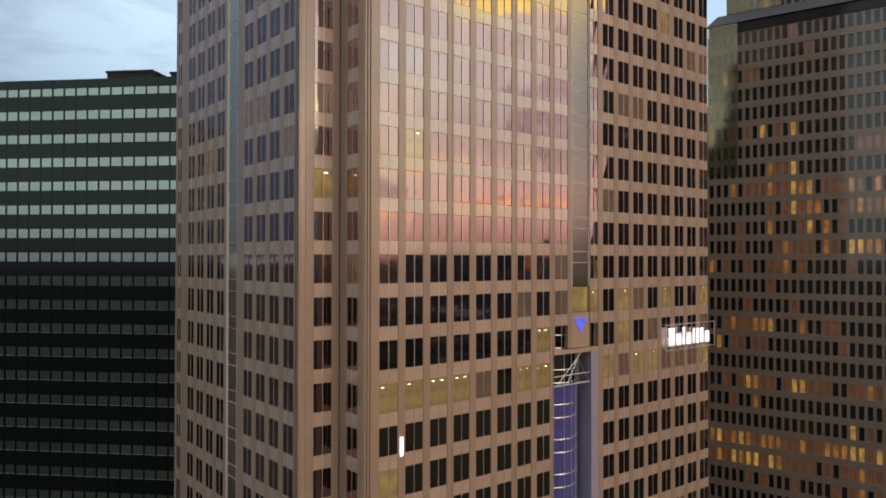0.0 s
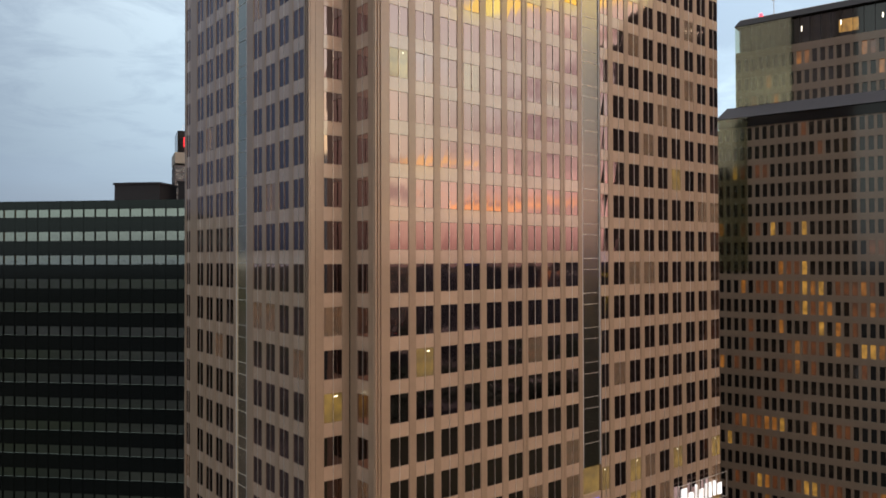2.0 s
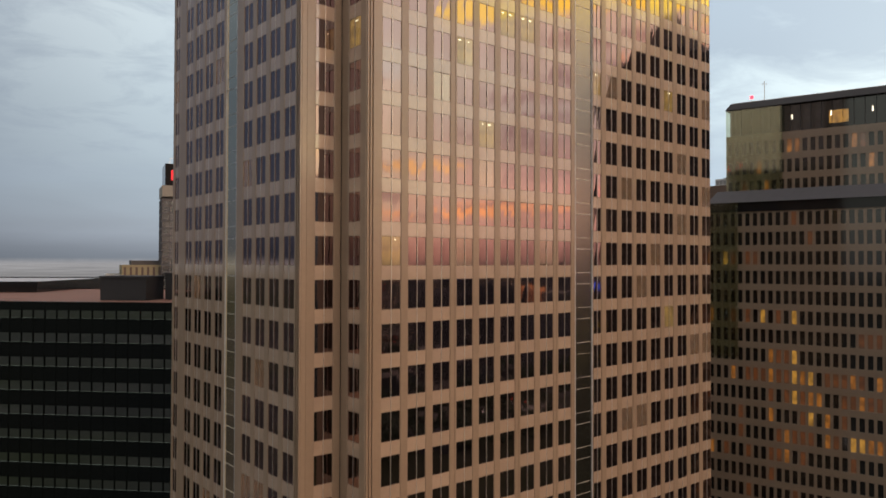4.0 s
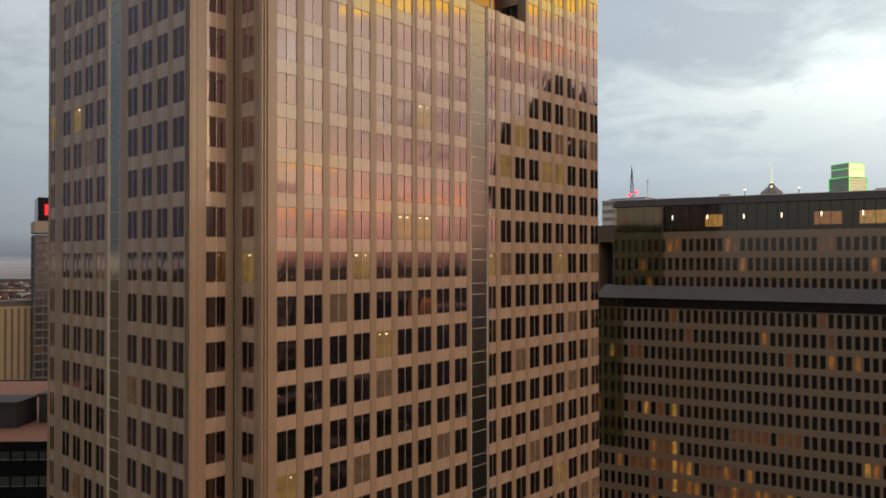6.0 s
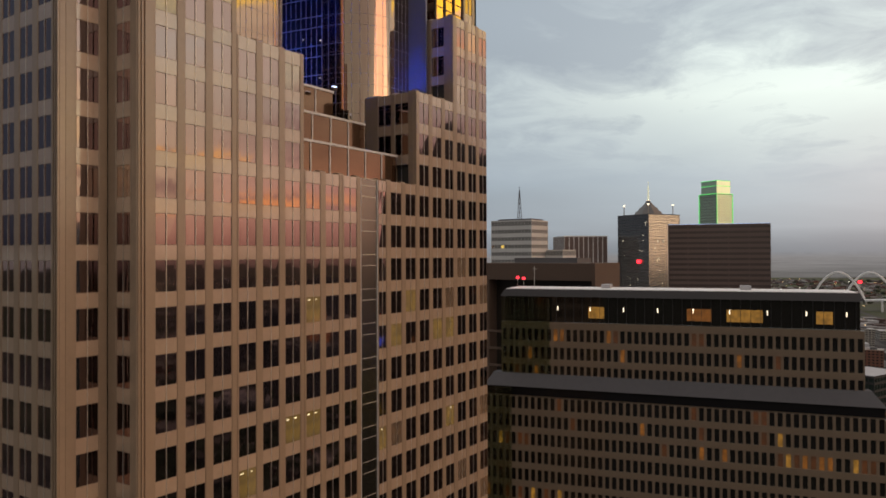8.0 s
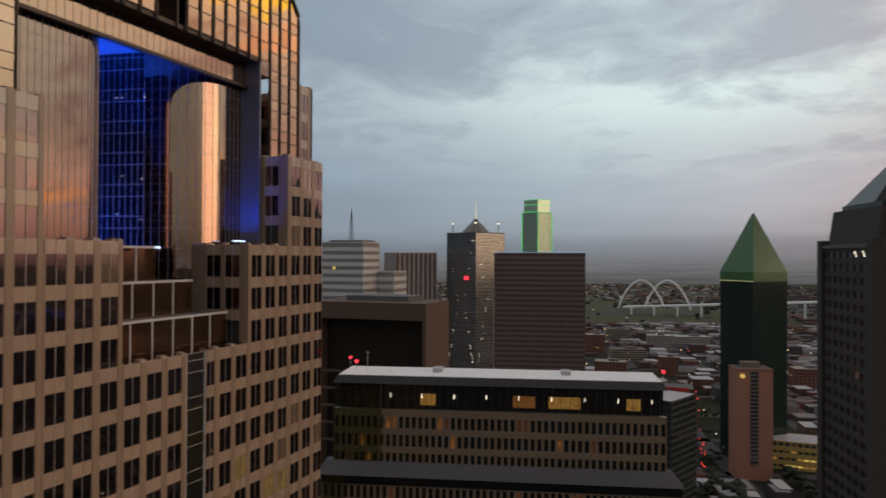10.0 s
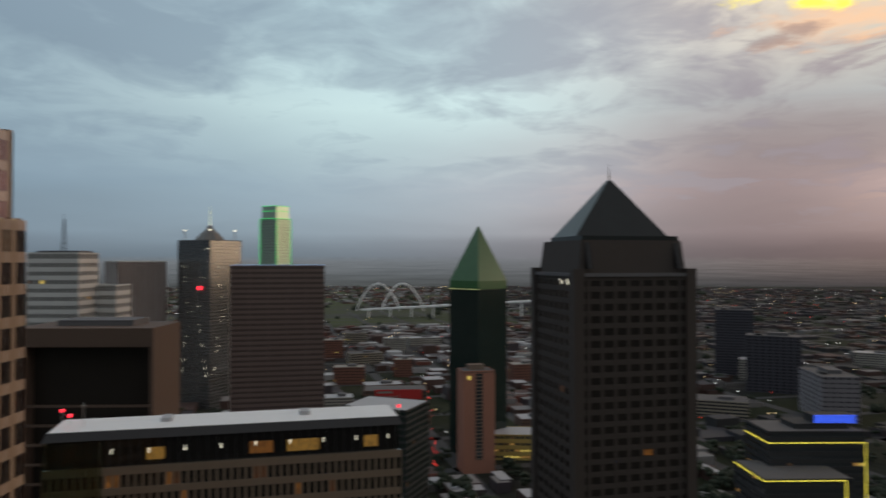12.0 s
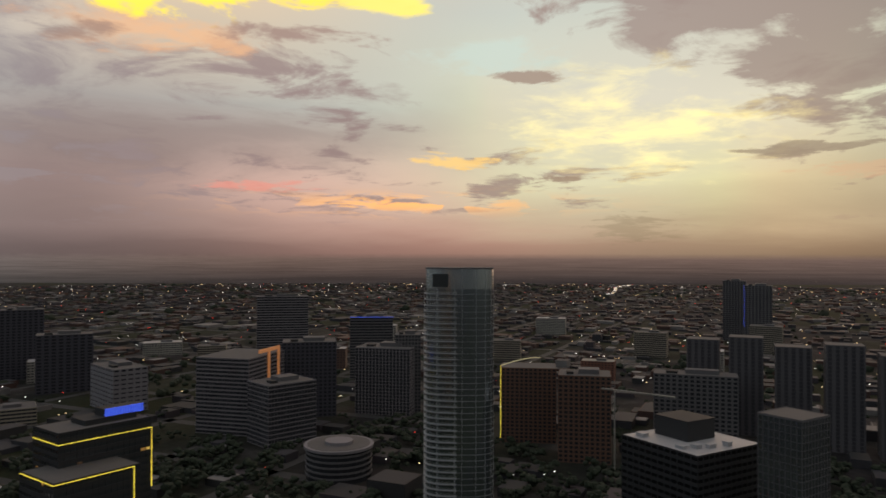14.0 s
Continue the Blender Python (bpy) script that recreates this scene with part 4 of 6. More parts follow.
# ------------------------------------------------ long slab block opposite
slab = thing("office_block", "long brown precast office slab with rows of square windows", "office building", (133.4, -5.2, 0), -76.06)
TAKEN.append((133, -5, 60))
SLAB_WALL = finish("umber_precast", (0.2, 0.145, 0.102), 0.6, vary=0.25, grain=0.2, stain=0.03, coat=1.0, coat_ior=1.55)
SLAB_GLASS = finish("slab_glazing", (0.01, 0.009, 0.008), 0.1, vary=0.2, spec=0.3, coat=1.0, coat_ior=1.6)
ROOM = [finish(n, c, 0.3, glow=gl, power=pw, coat=1.0, coat_ior=2.0) for n, c, gl, pw in (("orange_room", (0.12, 0.06, 0.03), (1.0, 0.36, 0.05), 0.17), ("brown_room", (0.08, 0.05, 0.03), (1.0, 0.28, 0.06), 0.06), ("gold_room", (0.15, 0.1, 0.04), (1.0, 0.5, 0.08), 0.27))]
PITCH, WIN = 4.06, 2.7
up_fr = Frame((-37.25, -7.5), (1, 0), (0, -1))
lo_fr = Frame((-40.6, -10.0), (1, 0), (0, -1))
PANES = [0]


def slab_rows(fr, length, tops, n, own):
    core, wall, pier_geo, other = Geo(), Geo(), Geo(), Geo()
    for i, zt in enumerate(tops):
        zb = zt - WIN
        below = tops[i + 1] if i + 1 < len(tops) else zb - 1.45
        wall.box(fr, 0, length, -0.6, 0.0, below, zb)
        warm_row = rng.random()
        hot = [(rng.uniform(0, length), rng.uniform(4, 16)) for _ in range(3)]
        for j in range(n):
            u0, u1 = length * (j + 0.18) / n, length * (j + 0.82) / n
            k = 0
            glowing = warm_row > 0.12 and any(abs(u0 - c) < h for c, h in hot)
            if zb > 118:
                glowing = any(abs(u0 - c) < h * 0.2 for c, h in hot) and u0 > 12 and i < 2
            if rng.random() < (0.6 if glowing else 0.06):
                k = rng.choice((1, 1, 2, 2, 2, 2, 2, 3)) if glowing else rng.choice((2, 2, 2, 1))
            if 33 < zb < 41 and u0 < 70:
                k = rng.choice((1, 1, 2, 2, 3)) if zb > 37 or u0 < 16 else k
            mats = [SLAB_GLASS, *ROOM]
            if own and PANES[0] < 300:
                PANES[0] += 1
                g = Geo()
                g.box(fr, u0, u1, -0.45, -0.35, zb, zt)
                part("window_pane", g, mats[k], slab)
            else:
                other.box(fr, u0, u1, -0.45, -0.35, zb, zt, k)
            pier_geo.box(fr, length * (j - 0.2) / n if j else 0, u0, -0.6, -0.05, zb, zt)
        pier_geo.box(fr, length * (n - 0.18) / n, length, -0.6, -0.05, zb, zt)
    part("wall_band", wall, SLAB_WALL, slab, kind="stuff")
    part("pier_grid", pier_geo, SLAB_WALL, slab, kind="stuff")
    if other.v:
        part("window_rest", other, [SLAB_GLASS, *ROOM], slab, kind="stuff")


slab_rows(up_fr, 74.5, [144.0 - 4.14 * k for k in range(3)], 50, True)
slab_rows(lo_fr, 81.0, [128.65 - PITCH * k for k in range(31)], 54, True)
g = Geo()
g.box(up_fr, 0.3, 74.2, -15.0, -0.6, 131, 145.2)
g.box(lo_fr, 0.3, 80.7, -19.5, -0.6, 0, 130)
part("rear_mass", g, SLAB_WALL, slab)
g = Geo()
g.box(up_fr, 0, 74.5, -0.6, 0.0, 144.0, 145.6)
part("wall_band", g, SLAB_WALL, slab)
# top storey: dark recessed glazing under a deep dark fascia
g = Geo()
g.box(up_fr, 0.6, 73.9, -14.5, -0.9, 145.6, 151.4)
part("top_glazing", g, SLAB_GLASS, slab)
# slim uprights of the top storey
for i in range(38):
    g = Geo()
    g.box(up_fr, 1.0 + 1.95 * i, 1.1 + 1.95 * i, -0.9, -0.78, 145.6, 151.4)
    part("top_mullion", g, CHARCOAL, slab)
g = Geo()
g.hexa([up_fr.at(-0.2, -15.2, 151.4), up_fr.at(74.7, -15.2, 151.4), up_fr.at(74.7, 0.2, 151.4), up_fr.at(-0.2, 0.2, 151.4), up_fr.at(0.6, -14.6, 153.0), up_fr.at(73.9, -14.6, 153.0), up_fr.at(73.9, -1.2, 153.0), up_fr.at(0.6, -1.2, 153.0)])
part("fascia", g, CHARCOAL, slab)
g = Geo()
g.box(up_fr, 0.8, 73.7, -14.3, -1.3, 153.0, 153.12)
part("roof", g, finish("fresh_white_membrane", (0.8, 0.8, 0.8), 0.6, vary=0.12, grain=0.2, stain=0.06), slab)
for i in range(2):
    g = Geo()
    u = 22 + 30 * i
    g.box(up_fr, u, u + rng.uniform(0.8, 2.2), -9 - rng.uniform(0, 3), -7, 153.12, 154.0)
    part("roof_vent", g, WHITE_ROOF, slab)
for i in range(9):
    g = Geo()
    g.box(up_fr, 13.0 + 7.3 * i, 13.2 + 7.3 * i, -0.9, -0.75, 148.2, 149.2)
    part("wall_lamp", g, WHITE_LAMP, slab)
for u, wd in ((20, 3.5), (41, 5), (49, 7), (66, 3)):
    g = Geo()
    g.box(up_fr, u, u + wd, -0.9, -0.82, 146.6, 149.2)
    part("lit_room", g, ROOM[2] if wd != 5 else ROOM[0], slab)
line_light(slab, [up_fr.at(6.5, -6.0, 153.1), up_fr.at(6.5, -6.0, 158.2)], 0.09, LINE, "roof_mast")
line_light(slab, [up_fr.at(5.9, -6.0, 157.6), up_fr.at(7.1, -6.0, 157.6)], 0.06, LINE, "mast_arm")
# sloping ledge over the lower, deeper part
g = Geo()
g.hexa([lo_fr.at(-0.2, -5, 131.0), lo_fr.at(81.2, -5, 131.0), lo_fr.at(81.2, 0.3, 131.0), lo_fr.at(-0.2, 0.3, 131.0), lo_fr.at(1.5, -5, 133.7), lo_fr.at(79.0, -5, 133.7), lo_fr.at(79.0, -2.3, 133.7), lo_fr.at(1.5, -2.3, 133.7)])
part("ledge", g, concrete("slate_metal", (0.085, 0.085, 0.095)), slab, "dark sloping mechanical ledge")
g = Geo()
g.box(lo_fr, 0.2, 80.8, -0.8, -0.3, 129.0, 131.0)
part("louvre_band", g, BLACK_GLASS, slab)
# added glass skin that stands in for the sky's reflection on the end bays
m = bpy.data.materials.new("reflection_skin_glass")
m.use_nodes = True
w = Net(m.node_tree)
clear, shine, both = w.node("ShaderNodeBsdfTransparent"), w.node("ShaderNodeBsdfGlossy"), w.node("ShaderNodeMixShader")
clear.inputs[0].default_value, shine.inputs[0].default_value = (0.85, 0.9, 0.82, 1), (0.9, 0.95, 0.8, 1)
shine.inputs["Roughness"].default_value, both.inputs[0].default_value = 0.05, 0.2
w.put(both.inputs[1], clear.outputs[0]), w.put(both.inputs[2], shine.outputs[0])
w.put(w.node("ShaderNodeOutputMaterial").inputs[0], both.outputs[0])
SKIN = m
for fr, wide, zs in ((up_fr, 11.4, (133.8, 137.9, 142.0, 146.1, 151.2)), (lo_fr, 6.4, (98.0, 102.2, 106.4, 110.6, 114.8, 119.0, 123.2, 127.4, 130.9))):
    n = round(wide / 1.6)
    for z0, z1 in zip(zs, zs[1:]):
        for i in range(n):
            g = Geo()
            g.box(fr, wide * i / n + 0.02, wide * (i + 1) / n - 0.02, 0.3, 0.33, z0 + 0.02, z1 - 0.02)
            part("skin_pane", g, SKIN, slab)
for u in (0.5, 3.5, 74.0):
    p = up_fr.at(u, -1.5 if u > 4 else -13.5 + 6 * (u > 1), 153.1)
    line_light(slab, [p, (p[0], p[1], 155.0)], 0.06, LINE, "beacon_post")
    bulb(slab, (p[0], p[1], 155.0), 0.3, RED_LAMP)

# ------------------------------------------------ black banded block
black = block("office_block", "black glass office block with pale window bands", (25.4, 97), -46, 130, 60, 111.2, finish("green_black_panel", (0.032, 0.04, 0.04), 0.12, metal=0.85, vary=0.2), finish("pale_band_glazing", (0.4, 0.46, 0.43), 0.06, metal=1.0, vary=0.15, wave=0.01), 27, 60, band=0.62, pier=0.05, proud=0.2, lit=0.0, roof=RED_ROOF, parapet=1.5)
plant_room(black, 9, 6.5, 110, 115, -5, -16, CHARCOAL)
plant_room(black, 8, 8, 110, 115.6, 5, -11, CHARCOAL)
g = Geo()
g.box(Frame((-46, -20), (1, 0), (0, 1)), 0, 20, 0, 1.2, 110.5, 110.9)
part("roof_walk", g, WHITE_ROOF, black)
# neighbours beyond it
red = block("office_tower", "slim glass tower with a red glowing sign", (117.8, 351.4), -14.2, 32, 22, 152, GREY, STEEL_GLASS, 38, 8, band=0.2, pier=0.1, lit=0.01)
g = Geo()
g.box(Frame((0, 0), (1, 0), (0, 1)), -16, 16, -12, 12, 153, 159)
part("collar", g, PALE, red)
g = Geo()
g.box(Frame((0, 0), (1, 0), (0, 1)), -14.5, 14.5, -10.5, 10.5, 159, 171)
part("sign_box", g, BLACK_GLASS, red)
SIGN_RED = finish("red_sign", (0.5, 0.02, 0.03), 0.4, glow=(1.0, 0.02, 0.03), power=0.9)
for i in range(7):
    g = Geo()
    g.box(Frame((0, 0), (1, 0), (0, 1)), -11.5 + 3.2 * i, -9.0 + 3.2 * i, -10.9, -10.5, 162, 167.5)
    part("letter_bar", g, SIGN_RED, red)
g = Geo()
g.box(Frame((0, 0), (1, 0), (0, 1)), -1.0, 2.5, -11.6, -11.0, 60, 134)
part("lit_shaft", g, finish("pale_light_strip", (0.6, 0.65, 0.55), 0.4, glow=(0.85, 1.0, 0.8), power=0.45), red)
line_light(red, [(-12, -9, 171), (-12, -9, 174), (10, -9, 174), (10, -9, 171)], 0.15, LINE, "roof_rail")
tan_block = block("office_block", "tan ribbed concrete block with blank flanks", (97, 362), -12, 26, 22, 116, concrete("ochre_concrete", (0.32, 0.27, 0.17)), BRONZE, 2, 9, band=0.08, pier=0.6, lit=0.0)
plant_room(tan_block, 20, 16, 115, 118, 2, 2)
block("office_block", "small white stair tower block", (84, 378), -12, 8, 14, 111, WHITE, PALE, 3, 2, band=0.9, pier=0.5, lit=0.0)
block("office_block", "black roofed neighbour office block", (-8, 172), -36, 62, 50, 113.4, BLACK_GLASS, BLACK_GLASS, 25, 20, band=0.5, pier=0, lit=0.0, roof=WHITE_ROOF)

# ------------------------------------------------ skyline
# distance haze is put into this glazing as a paler grey
white = block("office_block", "pale banded office block with a roof mast", (602, 280.7), -91.1, 44.6, 34.1, 194.4, WHITE, finish("hazy_grey_glazing", (0.24, 0.235, 0.23), 0.3, vary=0.2), 27, 12, band=0.52, pier=0.04, lit=0.01)
g = Geo()
for a in range(3):
    t = 2 * math.pi * a / 3
    g.rod((2.5 * math.cos(t), 2.5 * math.sin(t), 194), (0.3 * math.cos(t), 0.3 * math.sin(t), 224), 0.35, sides=4)
for k in range(6):
    r = 2.3 - 0.35 * k
    for a in range(3):
        t, u = 2 * math.pi * a / 3, 2 * math.pi * (a + 1) / 3
        g.rod((r * math.cos(t), r * math.sin(t), 198 + 4.5 * k), (r * math.cos(u), r * math.sin(u), 198 + 4.5 * k), 0.22, sides=4)
g.rod((0, 0, 224), (0, 0, 228), 0.25, sides=4)
part("mast", g, CHARCOAL, white)
plant_room(white, 36, 24, 193.5, 195.6, 0, 2, GREY)
block("office_block", "pale lower office wing of banded concrete", (629, 252), -91.1, 24, 30, 166, WHITE, bpy.data.materials["hazy_grey_glazing"], 22, 7, band=0.52, pier=0.04, lit=0.01)
stripe = block("office_block", "dark glass block with white vertical fins", (904, 347.7), -50.6, 58.8, 61.3, 186.4, finish("white_fin", (0.8, 0.79, 0.77), 0.5, vary=0.08), BRONZE, 2, 9, band=0.01, pier=0.13, lit=0.0)
MIRROR_FAR = finish("blue_mirror_glazing", (0.34, 0.36, 0.35), 0.14, metal=0.85, vary=0.1, grain=0.02, stain=0.03, wave=0.015)
spire = block("office_tower", "tall mirrored tower with spires and lit crown", (919.3, 256.6), -117, 56.8, 55.2, 213.2, GREY, MIRROR_FAR, 52, 24, band=0.12, pier=0.12, lit=0.004, lit_mat=[PALE_LIT, PALE_LIT, PALE_LIT])
CROWN = finish("crown_lattice", (0.16, 0.16, 0.16), 0.4, metal=0.3, vary=0.3)
for r, q, z0, z1 in ((20, 17, 213, 218), (15, 12, 218, 223), (10.5, 7, 223, 227), (6, 2.4, 227, 233)):
    g = Geo()
    ring = [(r * math.cos(math.pi * (i + 0.5) / 4), r * math.sin(math.pi * (i + 0.5) / 4)) for i in range(8)]
    g.prism(ring, z0, z1, top=[(x * q / r, y * q / r) for x, y in ring])
    part("crown_tier", g, CROWN, spire)
dots, spark = Geo(), random.Random(12)
for fr, L in ((Frame((-28.4, -27.6), (1, 0), (0, -1)), 56.8), (Frame((-28.4, 27.6), (1, 0), (0, 1)), 56.8), (Frame((-28.4, -27.6), (0, 1), (-1, 0)), 55.2), (Frame((28.4, -27.6), (0, 1), (1, 0)), 55.2)):
    for k in range(46):
        z = 40 + 165 * spark.random() ** 1.4
        u = L * (0.5 + spark.choice((-1, 1)) * (0.1 + 0.34 * abs(z - 120) / 90) + spark.uniform(-0.03, 0.03))
        if 0.5 < u < L - 0.5:
            dots.box(fr, u - 0.3, u + 0.3, 0.05, 0.4, z, z + 0.6)
part("light_dots", dots, WHITE_LAMP, spire, kind="stuff")
g = Geo()
g.rod((0, 0, 231), (0, 0, 252), 1.4, r2=0.9, sides=6)
g.rod((0, 0, 252), (0, 0, 258), 0.5, sides=4)
part("main_spire", g, finish("lit_spire", (0.7, 0.75, 0.65), 0.4, glow=(0.85, 1.0, 0.75), power=0.55), spire)
for x, y in ((-22, -22), (22, -22), (22, 22), (-22, 22)):
    line_light(spire, [(x, y, 213), (x, y, 226)], 0.6, PALE, "corner_spire")
    bulb(spire, (x, y, 225), 0.9, WHITE_LAMP, "spire_lamp")
bulb(spire, (0, 0, 230), 1.6, WHITE_LAMP, "spire_lamp")
bulb(spire, (12, -28.2, 150), 2.2, RED_LAMP, "red_mark")
green = block("office_tower", "tall glass tower edged with green light", (1121.2, 218.4), -118.8, 34.5, 33, 252, GREY, finish("green_mirror_glazing", (0.6, 0.78, 0.62), 0.34, metal=0.6, vary=0.1, grain=0.02, stain=0.03), 56, 12, band=0.08, pier=0.06, lit=0.0)
g = Geo()
g.prism([(-15, -14.5), (15, -14.5), (15, 14.5), (-15, 14.5)], 251, 272)
part("crown", g, bpy.data.materials["green_mirror_glazing"], green)
for x, y in ((-17.3, -16.6), (17.3, -16.6), (17.3, 16.6)):
    line_light(green, [(x, y, 100), (x, y, 252)], 0.6, GREEN_LINE)
for z, r in ((252, 17.3), (264, 15.1), (272, 15.1)):
    line_light(green, [(-r, -r + 0.6, z), (r, -r + 0.6, z), (r, r - 0.6, z)], 0.6, GREEN_LINE)
drk = block("office_tower", "dark bronze tower with a lit roof edge", (565, 85), -77, 73, 40, 184, BRONZE, finish("bronze_glazing", (0.1, 0.075, 0.07), 0.15, vary=0.2), 45, 5, band=0.55, pier=0.03, lit=0.0)
line_light(drk, [(-36.5, -20, 184.2), (36.5, -20, 184.2)], 0.25, finish("pale_blue_light", (0.4, 0.5, 0.7), 0.4, glow=(0.4, 0.6, 1.0), power=0.7))
line_light(drk, [(-36.6, 20, 184.0), (-36.6, -20.1, 184.0), (-36.6, -20.1, 20)], 0.2, LINE, "corner_edge")
STONE = concrete("red_sandstone", (0.11, 0.07, 0.052))
brown = thing("office_block", "brown stone block with a deep shaded front opening", "office building", (325.2, 116.2, 0), -88)
TAKEN.append((325, 116, 50))
bf = Frame((0, 0), (1, 0), (0, 1))
for nm, u0, u1, w0, w1, z0, z1 in (("flank", -32.3, -27.0, -18.8, 18.8, 0, 148), ("flank", 30.5, 32.3, -18.8, 18.8, 0, 148), ("fascia", -32.3, 32.3, -18.8, 18.8, 148, 156.7), ("back_wall", -26.9, 30.4, -10, 18.7, 0, 147.9)):
    g = Geo()
    g.box(bf, u0, u1, w0, w1, z0, z1)
    part(nm, g, finish("smoked_brown_glazing", (0.03, 0.025, 0.022), 0.15, vary=0.4, stain=0.02, spec=0.3) if nm == "back_wall" else STONE, brown)
for k in range(5):
    g = Geo()
    g.box(bf, -27, 30.5, -18.9, -18.5, 120 - 9 * k, 121.2 - 9 * k)
    part("ledge", g, STONE, brown)
plant_room(brown, 36, 20, 156.7, 159, 0, 4, GREY)
hotel = block("hotel_tower", "red brick hotel tower with a round yellow light", (623.3, -79.5), -76.3, 28.7, 22.9, 90.4, concrete("rose_brick", (0.36, 0.165, 0.115)), DARK_GLASS, 25, 11, band=1.0, pier=0.0, lit=0.0, category="hotel")
g = Geo()
g.box(Frame((-14.35, -11.45), (1, 0), (0, -1)), 11.0, 17.5, 0.0, 0.1, 12, 88)
part("window_shaft", g, DARK_GLASS, hotel)
for k in range(24):
    g = Geo()
    g.box(Frame((-14.35, -11.45), (1, 0), (0, -1)), 10.9, 17.6, 0.08, 0.5, 12.5 + 3.15 * k, 13.4 + 3.15 * k)
    part("balcony", g, TAN, hotel)
plant_room(hotel, 14, 10, 90, 94, 0, 2, TAN)
g = Geo()
g.rod((-9.5, -11.5, 84.5), (-9.5, -12.2, 84.5), 2.0, sides=12)
part("round_light", g, YELLOW, hotel)
FPL_GLASS = finish("green_tinted_glazing", (0.03, 0.05, 0.045), 0.1, metal=0.2, vary=0.2, wave=0.01)
fpl = block("office_tower", "green glass prism tower with a pointed top", (686.4, -84.4), -136.5, 39.4, 40.2, 160, FPL_GLASS, FPL_GLASS, 42, 16, band=0.08, pier=0.05, lit=0.0)
g = Geo()
g.prism([(-19.7, -20.1), (19.7, -20.1), (19.7, 20.1), (-19.7, 20.1)], 160, 168)
g.prism([(-19.7, -20.1), (19.7, -20.1), (19.7, 20.1), (-19.7, 20.1)], 168, 221, top=[(-0.6, -0.6), (0.6, -0.6), (0.6, 0.6), (-0.6, 0.6)])
part("prism_top", g, finish("green_glazing", (0.03, 0.075, 0.04), 0.2, metal=0.2, vary=0.25, glow=(0.05, 0.14, 0.045), power=0.2), fpl)
line_light(fpl, [(-19.9, 20.2, 160), (-19.9, -20.3, 160), (19.9, -20.3, 160)], 0.35, finish("pale_yellow_line", (0.5, 0.5, 0.3), 0.4, glow=(0.9, 0.9, 0.3), power=0.5))

# dark granite tower with a pyramid
tcc = block("office_tower", "dark granite tower with a steep pyramid roof", (215.7, -108.4), -76.1, 40.4, 35.8, 183.5, concrete("dark_granite", (0.052, 0.041, 0.037)), finish("sooty_glazing", (0.028, 0.024, 0.022), 0.12, vary=0.3, spec=0.35), 48, 9, band=0.42, pier=0.26, lit=0.004, lit_mat=ROOM)
for sx, sy in ((-1, -1), (1, -1), (-1, 1)):
    g = Geo()
    fr = Frame((sx * 20.2, sy * 17.9), (1, 0), (0, 1))
    g.box(fr, -2.6 if sx > 0 else -0.9, 0.9 if sx > 0 else 2.6, -2.6 if sy > 0 else -0.9, 0.9 if sy > 0 else 2.6, 0, 186)
    part("corner_pier", g, bpy.data.materials["dark_granite"], tcc)
g = Geo()
g.prism([(-20.8, -18.4), (20.8, -18.4), (20.8, 18.4), (-20.8, 18.4)], 183.5, 184.6)
part("cornice", g, GREY, tcc)
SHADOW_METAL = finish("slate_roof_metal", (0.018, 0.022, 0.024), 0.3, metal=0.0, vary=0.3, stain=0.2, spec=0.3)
g = Geo()
g.prism([(-18.6, -16.6), (18.6, -16.6), (18.6, 16.6), (-18.6, 16.6)], 184.6, 195.0, top=[(-17.4, -15.6), (17.4, -15.6), (17.4, 15.6), (-17.4, 15.6)])
part("attic", g, bpy.data.materials["dark_granite"], tcc)
g = Geo()
g.prism([(-16.8, -15.0), (16.8, -15.0), (16.8, 10.4), (-16.8, 10.4)], 195.0, 196.4)
part("roof_curb", g, SHADOW_METAL, tcc)
g = Geo()
g.prism([(-16.4, -9.6), (16.4, -9.6), (16.4, 9.8), (-16.4, 9.8)], 196.4, 215.6, top=[(-0.7, -0.6), (0.7, -0.6), (0.7, 0.6), (-0.7, 0.6)])
part("pyramid_roof", g, SHADOW_METAL, tcc)
g = Geo()
g.rod((0, 0, 215.4), (0, 0, 221), 0.28, r2=0.06, sides=6)
part("finial", g, PALE, tcc)
# slim dark slots at the ends of the attic
for u in (-16.2, 14.6):
    g = Geo()
    g.hexa([(u, -18.45, 186.0), (u + 1.6, -18.45, 186.0), (u + 1.6, -16.0, 186.0), (u, -16.0, 186.0), (u, -15.85, 194.2), (u + 1.6, -15.85, 194.2), (u + 1.6, -15.0, 194.2), (u, -15.0, 194.2)])
    part("attic_slot", g, BLACK_GLASS, tcc)
for x in (-20.9, -19.2):
    line_light(tcc, [(-20.9, -14 + (x + 20.9) * 3, 181), (-20.9, -12.5 + (x + 20.9) * 3, 182.6)], 0.15, WHITE_LAMP, "edge_lamp")

low = block("office_block", "dark green glass block with pale roof rim", (443.1, -14.4), -111.8, 44.7, 35.6, 95.6, CHARCOAL, FPL_GLASS, 24, 14, band=0.3, pier=0.05, lit=0.01, roof=WHITE_ROOF)
# yellow light on the hall's front is put into its wall colour
hall = block("market_hall", "low hall with a yellow lit front", (672, -118), -92, 40, 34, 24, concrete("yellow_lit_render", (0.45, 0.33, 0.1)), DARK_GLASS, 4, 8, band=0.6, pier=0.2, lit=0.5, roof=WHITE_ROOF, category="hall")
ad = block("brick_warehouse", "brick warehouse with a red roof banner", (925, 14), -86, 80, 40, 20, BRICK, DARK_GLASS, 4, 14, band=0.5, pier=0.4, lit=0.1, category="warehouse")
g = Geo()
